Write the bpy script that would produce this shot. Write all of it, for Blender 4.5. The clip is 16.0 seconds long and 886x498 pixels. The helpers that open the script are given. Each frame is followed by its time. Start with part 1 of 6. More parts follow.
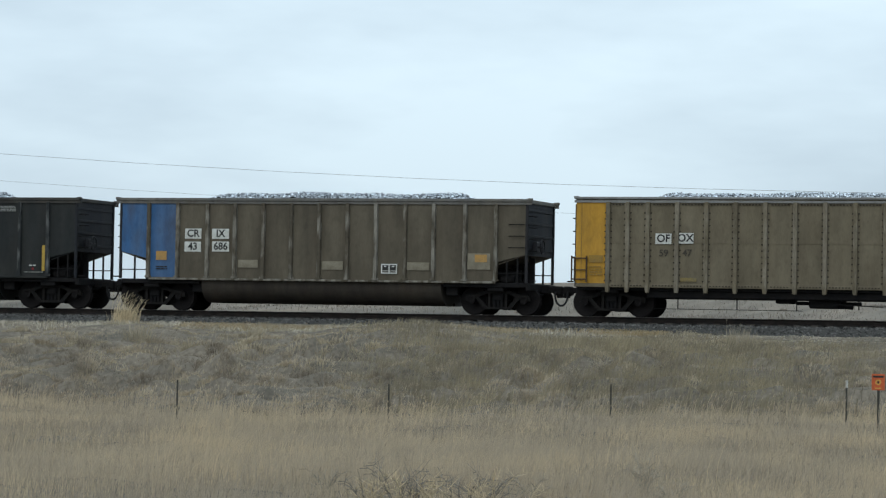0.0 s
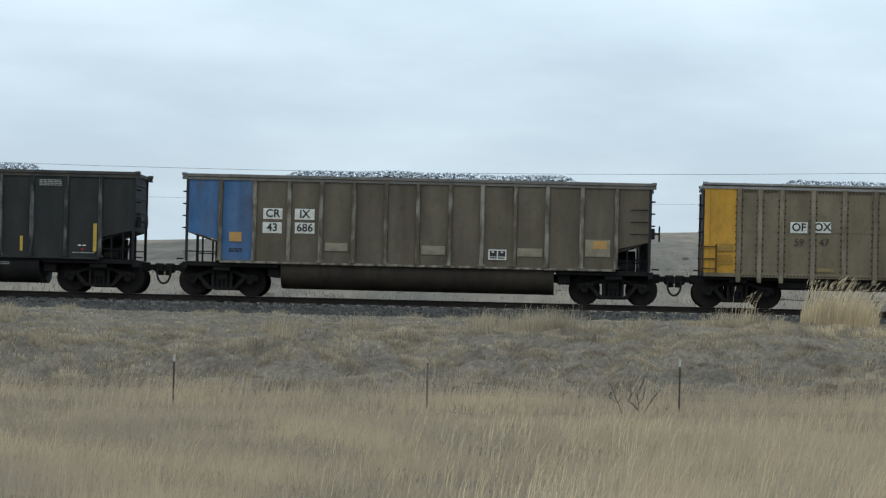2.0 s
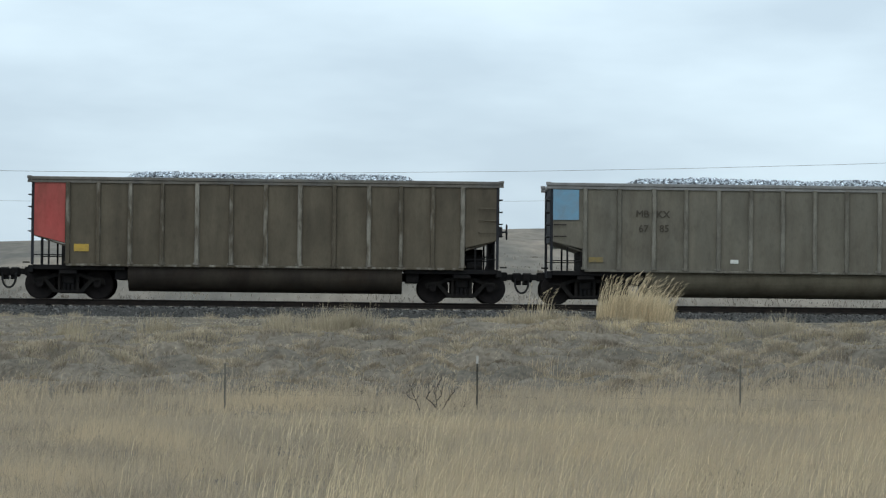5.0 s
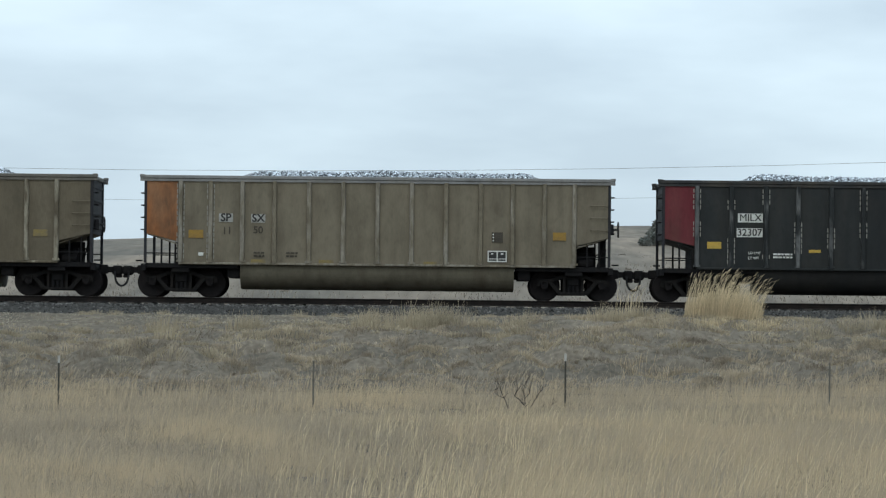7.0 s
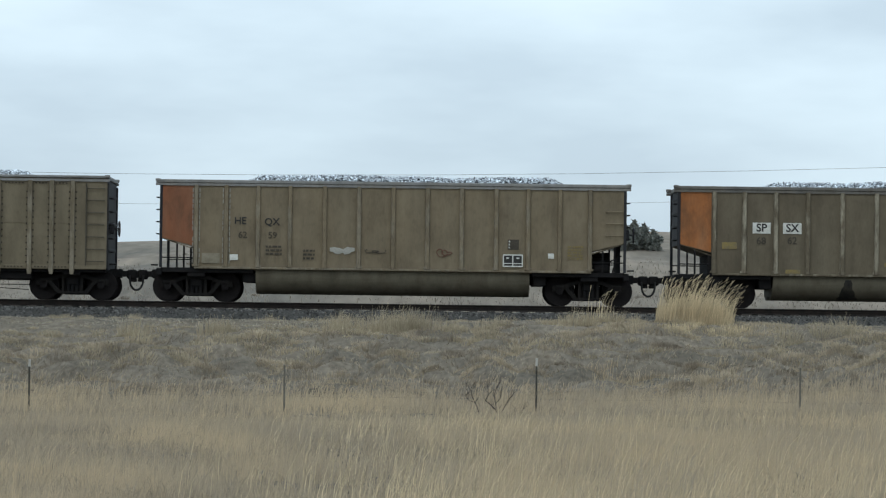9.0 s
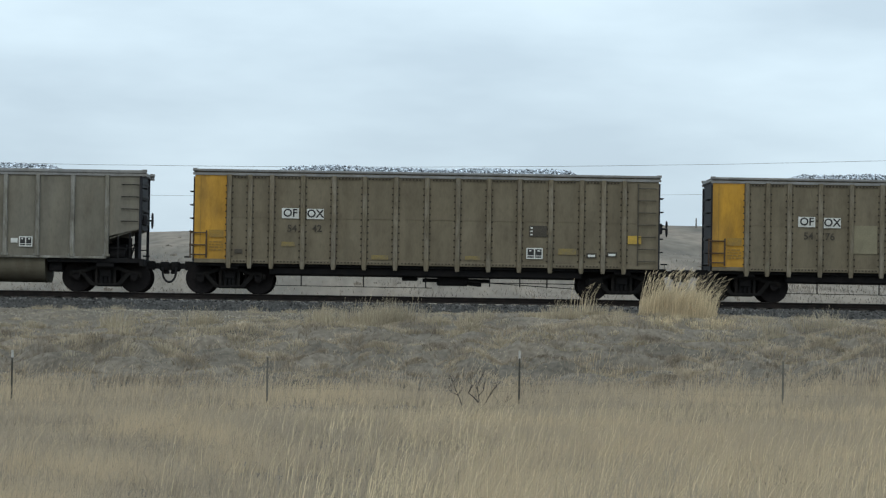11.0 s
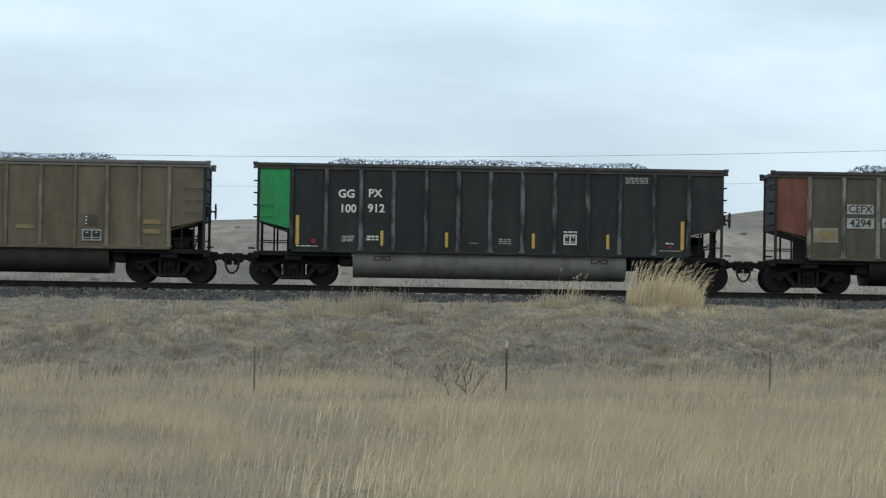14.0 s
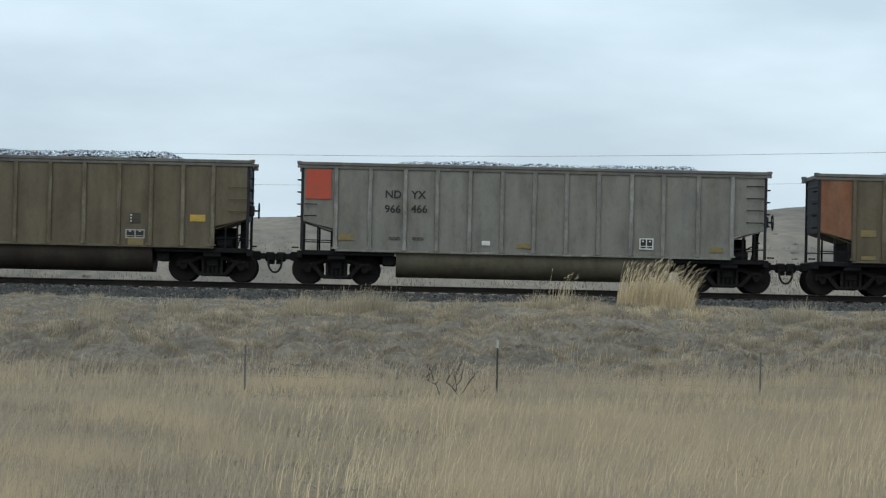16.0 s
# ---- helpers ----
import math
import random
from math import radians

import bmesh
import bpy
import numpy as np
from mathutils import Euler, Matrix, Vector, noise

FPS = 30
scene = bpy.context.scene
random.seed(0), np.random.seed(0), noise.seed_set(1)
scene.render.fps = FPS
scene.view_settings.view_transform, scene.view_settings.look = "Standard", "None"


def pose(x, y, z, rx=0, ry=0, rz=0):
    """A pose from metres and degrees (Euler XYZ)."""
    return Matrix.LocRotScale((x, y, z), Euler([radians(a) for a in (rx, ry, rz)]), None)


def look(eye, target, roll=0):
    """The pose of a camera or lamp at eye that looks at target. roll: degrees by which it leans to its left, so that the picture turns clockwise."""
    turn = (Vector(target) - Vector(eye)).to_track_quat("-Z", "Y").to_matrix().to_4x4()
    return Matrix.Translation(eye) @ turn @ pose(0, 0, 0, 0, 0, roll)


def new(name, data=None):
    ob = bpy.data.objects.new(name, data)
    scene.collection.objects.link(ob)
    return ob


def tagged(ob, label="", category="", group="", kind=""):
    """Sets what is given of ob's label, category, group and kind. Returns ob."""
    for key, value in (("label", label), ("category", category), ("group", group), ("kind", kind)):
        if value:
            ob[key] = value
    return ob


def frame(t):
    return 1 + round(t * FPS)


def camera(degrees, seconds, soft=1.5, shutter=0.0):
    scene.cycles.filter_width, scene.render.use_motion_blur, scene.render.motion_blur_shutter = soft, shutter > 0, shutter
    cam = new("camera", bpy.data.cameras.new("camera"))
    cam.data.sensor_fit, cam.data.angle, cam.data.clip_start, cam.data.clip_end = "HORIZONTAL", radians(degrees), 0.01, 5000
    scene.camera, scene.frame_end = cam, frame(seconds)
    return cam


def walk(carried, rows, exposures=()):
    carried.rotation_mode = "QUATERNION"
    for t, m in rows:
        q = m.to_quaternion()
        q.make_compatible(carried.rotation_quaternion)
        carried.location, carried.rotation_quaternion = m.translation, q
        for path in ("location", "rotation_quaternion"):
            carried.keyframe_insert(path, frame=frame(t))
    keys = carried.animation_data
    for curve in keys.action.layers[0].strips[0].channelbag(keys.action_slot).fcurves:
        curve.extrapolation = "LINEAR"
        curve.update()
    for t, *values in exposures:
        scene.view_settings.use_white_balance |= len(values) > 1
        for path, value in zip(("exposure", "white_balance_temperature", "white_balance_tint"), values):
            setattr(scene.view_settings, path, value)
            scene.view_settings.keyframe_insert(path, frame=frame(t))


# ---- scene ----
EYE = Vector((0.0, -100.9, -0.76))
cam = camera(15.845, 16.0, soft=1.25)


def aim(yaw, pitch, roll):
    """Camera turned right by yaw and up by pitch, in degrees."""
    a, b = radians(yaw), radians(pitch)
    ahead = Vector((math.sin(a) * math.cos(b), math.cos(a) * math.cos(b), math.sin(b)))
    return look(EYE, EYE + 100 * ahead, roll)


walk(cam, [
    (0.0, aim(-18.683, 1.584, 1.019)),
    (0.5, aim(-14.598, 1.380, 1.044)),
    (1.0, aim(-10.633, 1.322, 1.008)),
    (1.5, aim(-6.799, 1.619, 1.187)),
    (2.0, aim(-2.249, 1.364, 1.401)),
    (2.5, aim(0.218, 1.659, 0.989)),
    (3.0, aim(1.398, 1.497, 0.911)),
    (3.5, aim(1.542, 1.276, 0.888)),
    (4.0, aim(1.801, 1.417, 0.632)),
    (4.2, aim(1.862, 1.478, 0.630)),
    (6.3, aim(0.108, 1.253, 0.715)),
    (6.5, aim(-0.004, 1.283, 0.706)),
    (7.0, aim(-0.168, 1.346, 0.596)),
    (7.5, aim(-0.114, 1.402, 0.580)),
    (8.0, aim(-0.034, 1.338, 0.612)),
    (8.5, aim(0.133, 1.443, 0.690)),
    (8.7, aim(0.245, 1.443, 0.700)),
    (11.0, aim(0.647, 1.299, 0.913)),
    (11.5, aim(0.714, 1.440, 1.075)),
    (12.0, aim(0.498, 1.561, 1.117)),
    (12.5, aim(0.422, 1.403, 1.117)),
    (13.0, aim(0.501, 1.282, 1.134)),
    (13.5, aim(0.725, 1.054, 1.031)),
    (14.0, aim(0.880, 1.121, 0.944)),
    (14.5, aim(1.029, 1.522, 0.954)),
    (15.0, aim(0.901, 1.778, 0.996)),
    (15.5, aim(0.956, 1.593, 1.158)),
    (16.0, aim(1.035, 1.112, 1.274)),
], exposures=[(0.0, -0.02), (2.0, -0.01), (3.5, 0.01), (6.5, 0.04), (8.0, 0.03), (11.0, 0.0), (12.0, -0.01), (13.2, 0.04), (14.0, 0.06), (15.0, 0.01), (16.0, -0.03)])


# ---- light: an overcast winter sky and a wide, weak sun behind the cloud ----
world = bpy.data.worlds.new("overcast_sky")
world.use_nodes = True
scene.world = world
wt = world.node_tree
wt.nodes.clear()
W_OUT = wt.nodes.new("ShaderNodeOutputWorld")
W_BG = wt.nodes.new("ShaderNodeBackground")
W_SKY = wt.nodes.new("ShaderNodeTexSky")
W_SKY.sky_type = "NISHITA"
W_SKY.sun_disc = False
W_SKY.sun_elevation, W_SKY.sun_rotation = radians(38), radians(200)
W_SCALE = wt.nodes.new("ShaderNodeMix")
W_SCALE.data_type, W_SCALE.blend_type = "RGBA", "MULTIPLY"
W_SCALE.inputs["Factor"].default_value = 1.0
W_SCALE.inputs["B"].default_value = (0.1, 0.1, 0.1, 1)
W_CO = wt.nodes.new("ShaderNodeTexCoord")
W_MAP = wt.nodes.new("ShaderNodeMapping")
W_MAP.inputs["Scale"].default_value = (2.6, 2.6, 9.0)
W_NOISE = wt.nodes.new("ShaderNodeTexNoise")
W_NOISE.inputs["Scale"].default_value = 2.2
W_NOISE.inputs["Detail"].default_value = 5.0
W_NOISE.inputs["Roughness"].default_value = 0.52
W_RAMP = wt.nodes.new("ShaderNodeValToRGB")
W_RAMP.color_ramp.elements[0].position, W_RAMP.color_ramp.elements[0].color = 0.36, (0.597, 0.740, 0.856, 1)
W_RAMP.color_ramp.elements[1].position, W_RAMP.color_ramp.elements[1].color = 0.62, (0.787, 0.960, 1.075, 1)
W_AXES = wt.nodes.new("ShaderNodeSeparateXYZ")
W_ZENITH = wt.nodes.new("ShaderNodeMapRange")
W_ZENITH.inputs["From Min"].default_value, W_ZENITH.inputs["From Max"].default_value = 0.12, 0.95
W_ZENITH.inputs["To Min"].default_value, W_ZENITH.inputs["To Max"].default_value = 1.0, 1.6
W_LOW = wt.nodes.new("ShaderNodeMapRange")
W_LOW.inputs["From Min"].default_value, W_LOW.inputs["From Max"].default_value = 0.035, 0.085
W_LOW.inputs["To Min"].default_value, W_LOW.inputs["To Max"].default_value = 0.90, 1.0
W_BOTH = wt.nodes.new("ShaderNodeMath")
W_BOTH.operation = "MULTIPLY"
W_RISE = wt.nodes.new("ShaderNodeVectorMath")
W_RISE.operation = "SCALE"
W_MIX = wt.nodes.new("ShaderNodeMix")
W_MIX.data_type = "RGBA"
W_MIX.inputs["Factor"].default_value = 0.93
wt.links.new(W_CO.outputs["Generated"], W_MAP.inputs["Vector"])
wt.links.new(W_MAP.outputs["Vector"], W_NOISE.inputs["Vector"])
wt.links.new(W_NOISE.outputs["Fac"], W_RAMP.inputs["Fac"])
wt.links.new(W_SKY.outputs["Color"], W_SCALE.inputs["A"])
wt.links.new(W_SCALE.outputs["Result"], W_MIX.inputs["A"])
wt.links.new(W_CO.outputs["Generated"], W_AXES.inputs["Vector"])
wt.links.new(W_AXES.outputs["Z"], W_ZENITH.inputs["Value"])
wt.links.new(W_RAMP.outputs["Color"], W_RISE.inputs["Vector"])
wt.links.new(W_AXES.outputs["Z"], W_LOW.inputs["Value"])
wt.links.new(W_ZENITH.outputs["Result"], W_BOTH.inputs[0])
wt.links.new(W_LOW.outputs["Result"], W_BOTH.inputs[1])
wt.links.new(W_BOTH.outputs["Value"], W_RISE.inputs["Scale"])
wt.links.new(W_RISE.outputs["Vector"], W_MIX.inputs["B"])
wt.links.new(W_MIX.outputs["Result"], W_BG.inputs["Color"])
W_BG.inputs["Strength"].default_value = 1.0
wt.links.new(W_BG.outputs["Background"], W_OUT.inputs["Surface"])

sun = new("sun", bpy.data.lights.new("sun", "SUN"))
sun.data.energy, sun.data.angle, sun.data.color = 0.6, radians(40), (1.0, 0.96, 0.9)
sun.matrix_world = look((-20, -60, 60), (0, 0, 0))
scene.view_settings.exposure = 0.0


# ---- materials ----
def material(name, color, rough=0.8, metal=0.0, color2=None, scale=3.0, stretch=(1, 1, 1), grain=0.15, grain_scale=40.0,
             bump=0.2, bump_scale=30.0, contrast=(0.35, 0.7), coords="Object", vary=0.0, thin=0.0, streak=0.0, rust=0.0, shuffle=0.0):
    """Two-scale procedural surface: stains between two colours, fine grain and relief."""
    m = bpy.data.materials.new(name)
    m.use_nodes = True
    n, l = m.node_tree.nodes, m.node_tree.links
    b = n["Principled BSDF"]
    b.inputs["Roughness"].default_value = rough
    b.inputs["Metallic"].default_value = metal
    b.inputs["Specular IOR Level"].default_value = 0.2
    co = n.new("ShaderNodeTexCoord")
    mp = n.new("ShaderNodeMapping")
    mp.inputs["Scale"].default_value = stretch
    place = co.outputs[coords]
    if shuffle:
        # every object carries its own stretch of the stains, and is a little more or less worn
        own = n.new("ShaderNodeObjectInfo")
        far = n.new("ShaderNodeVectorMath")
        far.operation = "SCALE"
        far.inputs[0].default_value = (37.0, 11.0, 53.0)
        l.new(own.outputs["Random"], far.inputs["Scale"])
        moved = n.new("ShaderNodeVectorMath")
        moved.operation = "ADD"
        l.new(place, moved.inputs[0])
        l.new(far.outputs["Vector"], moved.inputs[1])
        place = moved.outputs["Vector"]
    l.new(place, mp.inputs["Vector"])
    big = n.new("ShaderNodeTexNoise")
    big.inputs["Scale"].default_value, big.inputs["Detail"].default_value = scale, 6.0
    l.new(mp.outputs["Vector"], big.inputs["Vector"])
    ramp = n.new("ShaderNodeMapRange")
    ramp.inputs["From Min"].default_value, ramp.inputs["From Max"].default_value = contrast
    if shuffle:
        more = n.new("ShaderNodeMapRange")
        more.inputs["To Min"].default_value, more.inputs["To Max"].default_value = -shuffle, shuffle
        l.new(own.outputs["Random"], more.inputs["Value"])
        worn_by = n.new("ShaderNodeMath")
        l.new(big.outputs["Fac"], worn_by.inputs[0])
        l.new(more.outputs["Result"], worn_by.inputs[1])
        l.new(worn_by.outputs["Value"], ramp.inputs["Value"])
    else:
        l.new(big.outputs["Fac"], ramp.inputs["Value"])
    mix = n.new("ShaderNodeMix")
    mix.data_type = "RGBA"
    c2 = color2 or tuple(c * 0.78 for c in color)
    mix.inputs["A"].default_value, mix.inputs["B"].default_value = (*color, 1), (*c2, 1)
    l.new(ramp.outputs["Result"], mix.inputs["Factor"])
    fine = n.new("ShaderNodeTexNoise")
    fine.inputs["Scale"].default_value, fine.inputs["Detail"].default_value = grain_scale, 3.0
    l.new(mp.outputs["Vector"], fine.inputs["Vector"])
    span = n.new("ShaderNodeMapRange")
    span.inputs["From Min"].default_value, span.inputs["From Max"].default_value = 0.3, 0.7
    span.inputs["To Min"].default_value, span.inputs["To Max"].default_value = 1 - grain, 1 + grain
    l.new(fine.outputs["Fac"], span.inputs["Value"])
    last = span.outputs["Result"]
    if vary:
        info = n.new("ShaderNodeNewGeometry")
        isl = n.new("ShaderNodeMapRange")
        isl.inputs["To Min"].default_value, isl.inputs["To Max"].default_value = 1 - vary, 1 + vary
        l.new(info.outputs["Random Per Island"], isl.inputs["Value"])
        mul = n.new("ShaderNodeMath")
        mul.operation = "MULTIPLY"
        l.new(last, mul.inputs[0])
        l.new(isl.outputs["Result"], mul.inputs[1])
        last = mul.outputs["Value"]
    if streak:
        # dirt that has run down in narrow uneven streaks, and blotches where it dried
        for size, stretched, low, high, much in ((1.0, (3.4, 3.4, 0.36), 0.42, 0.74, streak), (1.5, (1.0, 1.0, 0.7), 0.42, 0.70, streak), (7.0, (1.0, 1.0, 0.6), 0.52, 0.74, streak * 0.7)):
            lie = n.new("ShaderNodeMapping")
            lie.inputs["Scale"].default_value = stretched
            l.new(place, lie.inputs["Vector"])
            dirt = n.new("ShaderNodeTexNoise")
            dirt.inputs["Scale"].default_value, dirt.inputs["Detail"].default_value = size, 1.5
            l.new(lie.outputs["Vector"], dirt.inputs["Vector"])
            fade = n.new("ShaderNodeMapRange")
            fade.inputs["From Min"].default_value, fade.inputs["From Max"].default_value = low, high
            fade.inputs["To Min"].default_value, fade.inputs["To Max"].default_value = 1 + 0.2 * much, 1 - much
            l.new(dirt.outputs["Fac"], fade.inputs["Value"])
            over = n.new("ShaderNodeMath")
            over.operation = "MULTIPLY"
            l.new(last, over.inputs[0])
            l.new(fade.outputs["Result"], over.inputs[1])
            last = over.outputs["Value"]
    stain = mix.outputs["Result"]
    if rust:
        # brown oxide that has bled through in patches
        bled = n.new("ShaderNodeMapping")
        bled.inputs["Scale"].default_value = (1.5, 1.5, 0.55)
        l.new(place, bled.inputs["Vector"])
        spread = n.new("ShaderNodeTexNoise")
        spread.inputs["Scale"].default_value, spread.inputs["Detail"].default_value = 1.1, 7.0
        spread.inputs["Roughness"].default_value = 0.62
        l.new(bled.outputs["Vector"], spread.inputs["Vector"])
        much = n.new("ShaderNodeMapRange")
        much.inputs["From Min"].default_value, much.inputs["From Max"].default_value = 0.48, 0.74
        much.inputs["To Min"].default_value, much.inputs["To Max"].default_value = 0.0, rust
        l.new(spread.outputs["Fac"], much.inputs["Value"])
        brown = n.new("ShaderNodeMix")
        brown.data_type = "RGBA"
        brown.inputs["B"].default_value = (0.060, 0.040, 0.026, 1)
        l.new(much.outputs["Result"], brown.inputs["Factor"])
        l.new(stain, brown.inputs["A"])
        stain = brown.outputs["Result"]
    tint = n.new("ShaderNodeVectorMath")
    tint.operation = "SCALE"
    l.new(stain, tint.inputs["Vector"])
    l.new(last, tint.inputs["Scale"])
    l.new(tint.outputs["Vector"], b.inputs["Base Color"])
    if bump:
        bn = n.new("ShaderNodeTexNoise")
        bn.inputs["Scale"].default_value, bn.inputs["Detail"].default_value = bump_scale, 3.0
        l.new(place, bn.inputs["Vector"])
        bp = n.new("ShaderNodeBump")
        bp.inputs["Strength"].default_value, bp.inputs["Distance"].default_value = bump, 0.02
        l.new(bn.outputs["Fac"], bp.inputs["Height"])
        l.new(bp.outputs["Normal"], b.inputs["Normal"])
    if thin:
        back = n.new("ShaderNodeBsdfTranslucent")
        l.new(tint.outputs["Vector"], back.inputs["Color"])
        both = n.new("ShaderNodeMixShader")
        both.inputs["Fac"].default_value = thin
        l.new(b.outputs["BSDF"], both.inputs[1])
        l.new(back.outputs["BSDF"], both.inputs[2])
        l.new(both.outputs["Shader"], n["Material Output"].inputs["Surface"])
    return m


def wagon_paint(name, color, dust=(0.20, 0.17, 0.12), amount=0.5, rough=0.75, streak=0.14, rust=0.45):
    """Weathered wagon paint: dust lies on it in patches and runs down it in streaks."""
    dusty = tuple(a * (1 - amount) + d * amount for a, d in zip(color, dust))
    return material(name, color, rough, 0.0, dusty, 1.3, (1.0, 1.0, 0.28), 0.06, 26.0, 0.12, 9.0, (0.38, 0.66), streak=streak, rust=rust, shuffle=0.03)


def worn_paint(name, color, worn, rust):
    """The same paint on raised posts, rubbed and chipped to a paler metal in flecks and streaks."""
    return material(name, color, 0.75, 0.0, worn, 5.0, (1.0, 1.0, 0.30), 0.16, 24.0, 0.1, 12.0, (0.44, 0.64), streak=0.16, rust=rust, shuffle=0.10)


INK = material("black_lettering", (0.035, 0.034, 0.032), 0.7, grain=0.3)
FADED_INK = material("faded_lettering", (0.066, 0.056, 0.043), 0.8, grain=0.3)
OIL = material("black_oil_spill", (0.020, 0.019, 0.017), 0.5, color2=(0.045, 0.040, 0.032), scale=5)
GREY_INK = material("grey_lettering", (0.30, 0.30, 0.28), 0.8, grain=0.3)
WHITE_PAINT = material("white_paint", (0.62, 0.62, 0.58), 0.7, color2=(0.48, 0.47, 0.42), scale=6)
PLATE_WHITE = material("white_lettering_plate", (0.60, 0.60, 0.56), 0.7, color2=(0.42, 0.41, 0.36), scale=5)
CLEAN_PLATE = material("clean_white_lettering_plate", (0.80, 0.80, 0.77), 0.6, color2=(0.66, 0.65, 0.60), scale=5)
DIRTY_PLATE = material("dirty_lettering_plate", (0.36, 0.355, 0.33), 0.8, color2=(0.22, 0.21, 0.18), scale=5)
YELLOW_PAINT = material("yellow_paint", (0.46, 0.30, 0.055), 0.7, color2=(0.34, 0.23, 0.06), scale=7)
FADED_YELLOW = material("faded_yellow_paint", (0.225, 0.165, 0.058), 0.8, color2=(0.155, 0.128, 0.078), scale=8)
ORANGE_PATCH = material("orange_patch_paint", (0.42, 0.235, 0.07), 0.75, color2=(0.30, 0.19, 0.08), scale=7)
CREAM_PANEL = material("cream_panel_paint", (0.240, 0.212, 0.158), 0.85, color2=(0.150, 0.128, 0.090), scale=3.5)
TAN_PANEL = material("tan_panel_paint", (0.215, 0.19, 0.125), 0.8)
RED_CHALK = material("faded_red_chalk", (0.165, 0.085, 0.060), 0.9)
RED_PAINT = material("red_spot_paint", (0.22, 0.025, 0.03), 0.8)
DARK_RIVET = material("dark_rusty_rivet", (0.046, 0.037, 0.028), 0.8)
MUSTARD = material("faded_mustard_paint", (0.285, 0.170, 0.035), 0.8, color2=(0.22, 0.14, 0.05), scale=7)
PALE_RIVET = material("rubbed_pale_rivet", (0.30, 0.285, 0.25), 0.7)
CHALK = material("pale_chalk", (0.34, 0.33, 0.29), 0.9)
PALE_BLUE = material("pale_blue_square_paint", (0.150, 0.290, 0.395), 0.7, color2=(0.165, 0.245, 0.30), scale=4)
BRIGHT_ORANGE = material("bright_orange_square_paint", (0.37, 0.125, 0.032), 0.7, color2=(0.27, 0.11, 0.045), scale=4)
RED_SQUARE = material("red_square_paint", (0.43, 0.072, 0.042), 0.7, color2=(0.33, 0.08, 0.05), scale=4)

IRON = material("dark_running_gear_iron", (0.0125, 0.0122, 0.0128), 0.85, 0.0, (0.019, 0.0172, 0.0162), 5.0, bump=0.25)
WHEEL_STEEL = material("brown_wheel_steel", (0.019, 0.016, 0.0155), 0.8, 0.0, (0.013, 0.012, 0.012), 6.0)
TREAD_STEEL = material("bright_rail_steel", (0.20, 0.19, 0.185), 0.45, 0.6, (0.22, 0.19, 0.17), 3.0)
RUST = material("rusty_rail_steel", (0.017, 0.015, 0.014), 0.85, 0.0, (0.028, 0.022, 0.019), 4.0)
RUBBER = material("black_rubber_hose", (0.02, 0.02, 0.02), 0.6)
BRAKE_RED = material("dark_brake_wheel_paint", (0.03, 0.028, 0.03), 0.6)
SLEEPER = material("weathered_sleeper_wood", (0.075, 0.066, 0.057), 0.9, color2=(0.048, 0.042, 0.037), scale=6, stretch=(6, 1, 1))
STONE = material("grey_ballast_stone", (0.108, 0.103, 0.096), 0.95, color2=(0.056, 0.054, 0.051), scale=2.0, grain=0.35, grain_scale=20, vary=0.75)
BED = material("ballast_bed", (0.065, 0.062, 0.057), 0.95, color2=(0.042, 0.040, 0.037), scale=1.2, grain=0.5, grain_scale=30, bump=0.9, bump_scale=18)
COAL = material("frosted_coal", (0.040, 0.042, 0.046), 0.6, color2=(0.55, 0.59, 0.63), scale=11.0, contrast=(0.43, 0.53), grain=0.4, grain_scale=18, bump=0.8, bump_scale=14, vary=0.6)
STRAW = material("dry_straw_grass", (0.575, 0.446, 0.290), 0.9, color2=(0.395, 0.326, 0.246), scale=0.34, grain=0.10, grain_scale=2.0, bump=0.0, contrast=(0.38, 0.64), vary=0.07, thin=0.55)
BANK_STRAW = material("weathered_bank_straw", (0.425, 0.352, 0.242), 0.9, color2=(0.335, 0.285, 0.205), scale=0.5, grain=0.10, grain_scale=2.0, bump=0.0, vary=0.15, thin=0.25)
DRIFT_STRAW = material("olive_drift_grass", (0.335, 0.280, 0.180), 0.9, color2=(0.190, 0.162, 0.118), scale=0.8, grain=0.10, grain_scale=2.0, bump=0.0, vary=0.12, thin=0.25)
RUSSET_GRASS = material("russet_ledge_grass", (0.40, 0.305, 0.175), 0.9, color2=(0.30, 0.225, 0.125), scale=0.6, grain=0.10, grain_scale=2.0, bump=0.0, vary=0.12, thin=0.25)
LEDGE_STRAW = material("bleached_ledge_grass", (0.52, 0.465, 0.37), 0.95, color2=(0.36, 0.315, 0.24), scale=0.7, grain=0.12, grain_scale=3.0, bump=0.0, vary=0.15, thin=0.2)
GREY_STRAW = material("grey_winter_grass", (0.292, 0.244, 0.190), 0.9, color2=(0.372, 0.305, 0.216), scale=0.35, grain=0.12, grain_scale=2.0, bump=0.0, vary=0.12, thin=0.35)
# grey-brown grass; its dark mottling paints in the shade between lumps
BANK_GREY = material("mottled_bank_grass", (0.230, 0.190, 0.145), 0.9, color2=(0.425, 0.348, 0.245), scale=0.95, stretch=(1.0, 0.35, 1.0), grain=0.10, grain_scale=3.0, bump=0.0, contrast=(0.40, 0.62), vary=0.12, thin=0.2)
PALE_STRAW = material("pale_tall_straw", (0.60, 0.485, 0.315), 0.85, color2=(0.52, 0.42, 0.275), scale=2.0, bump=0.0, vary=0.3, thin=0.3)
TWIG = material("dark_bare_twig", (0.064, 0.053, 0.046), 0.9)
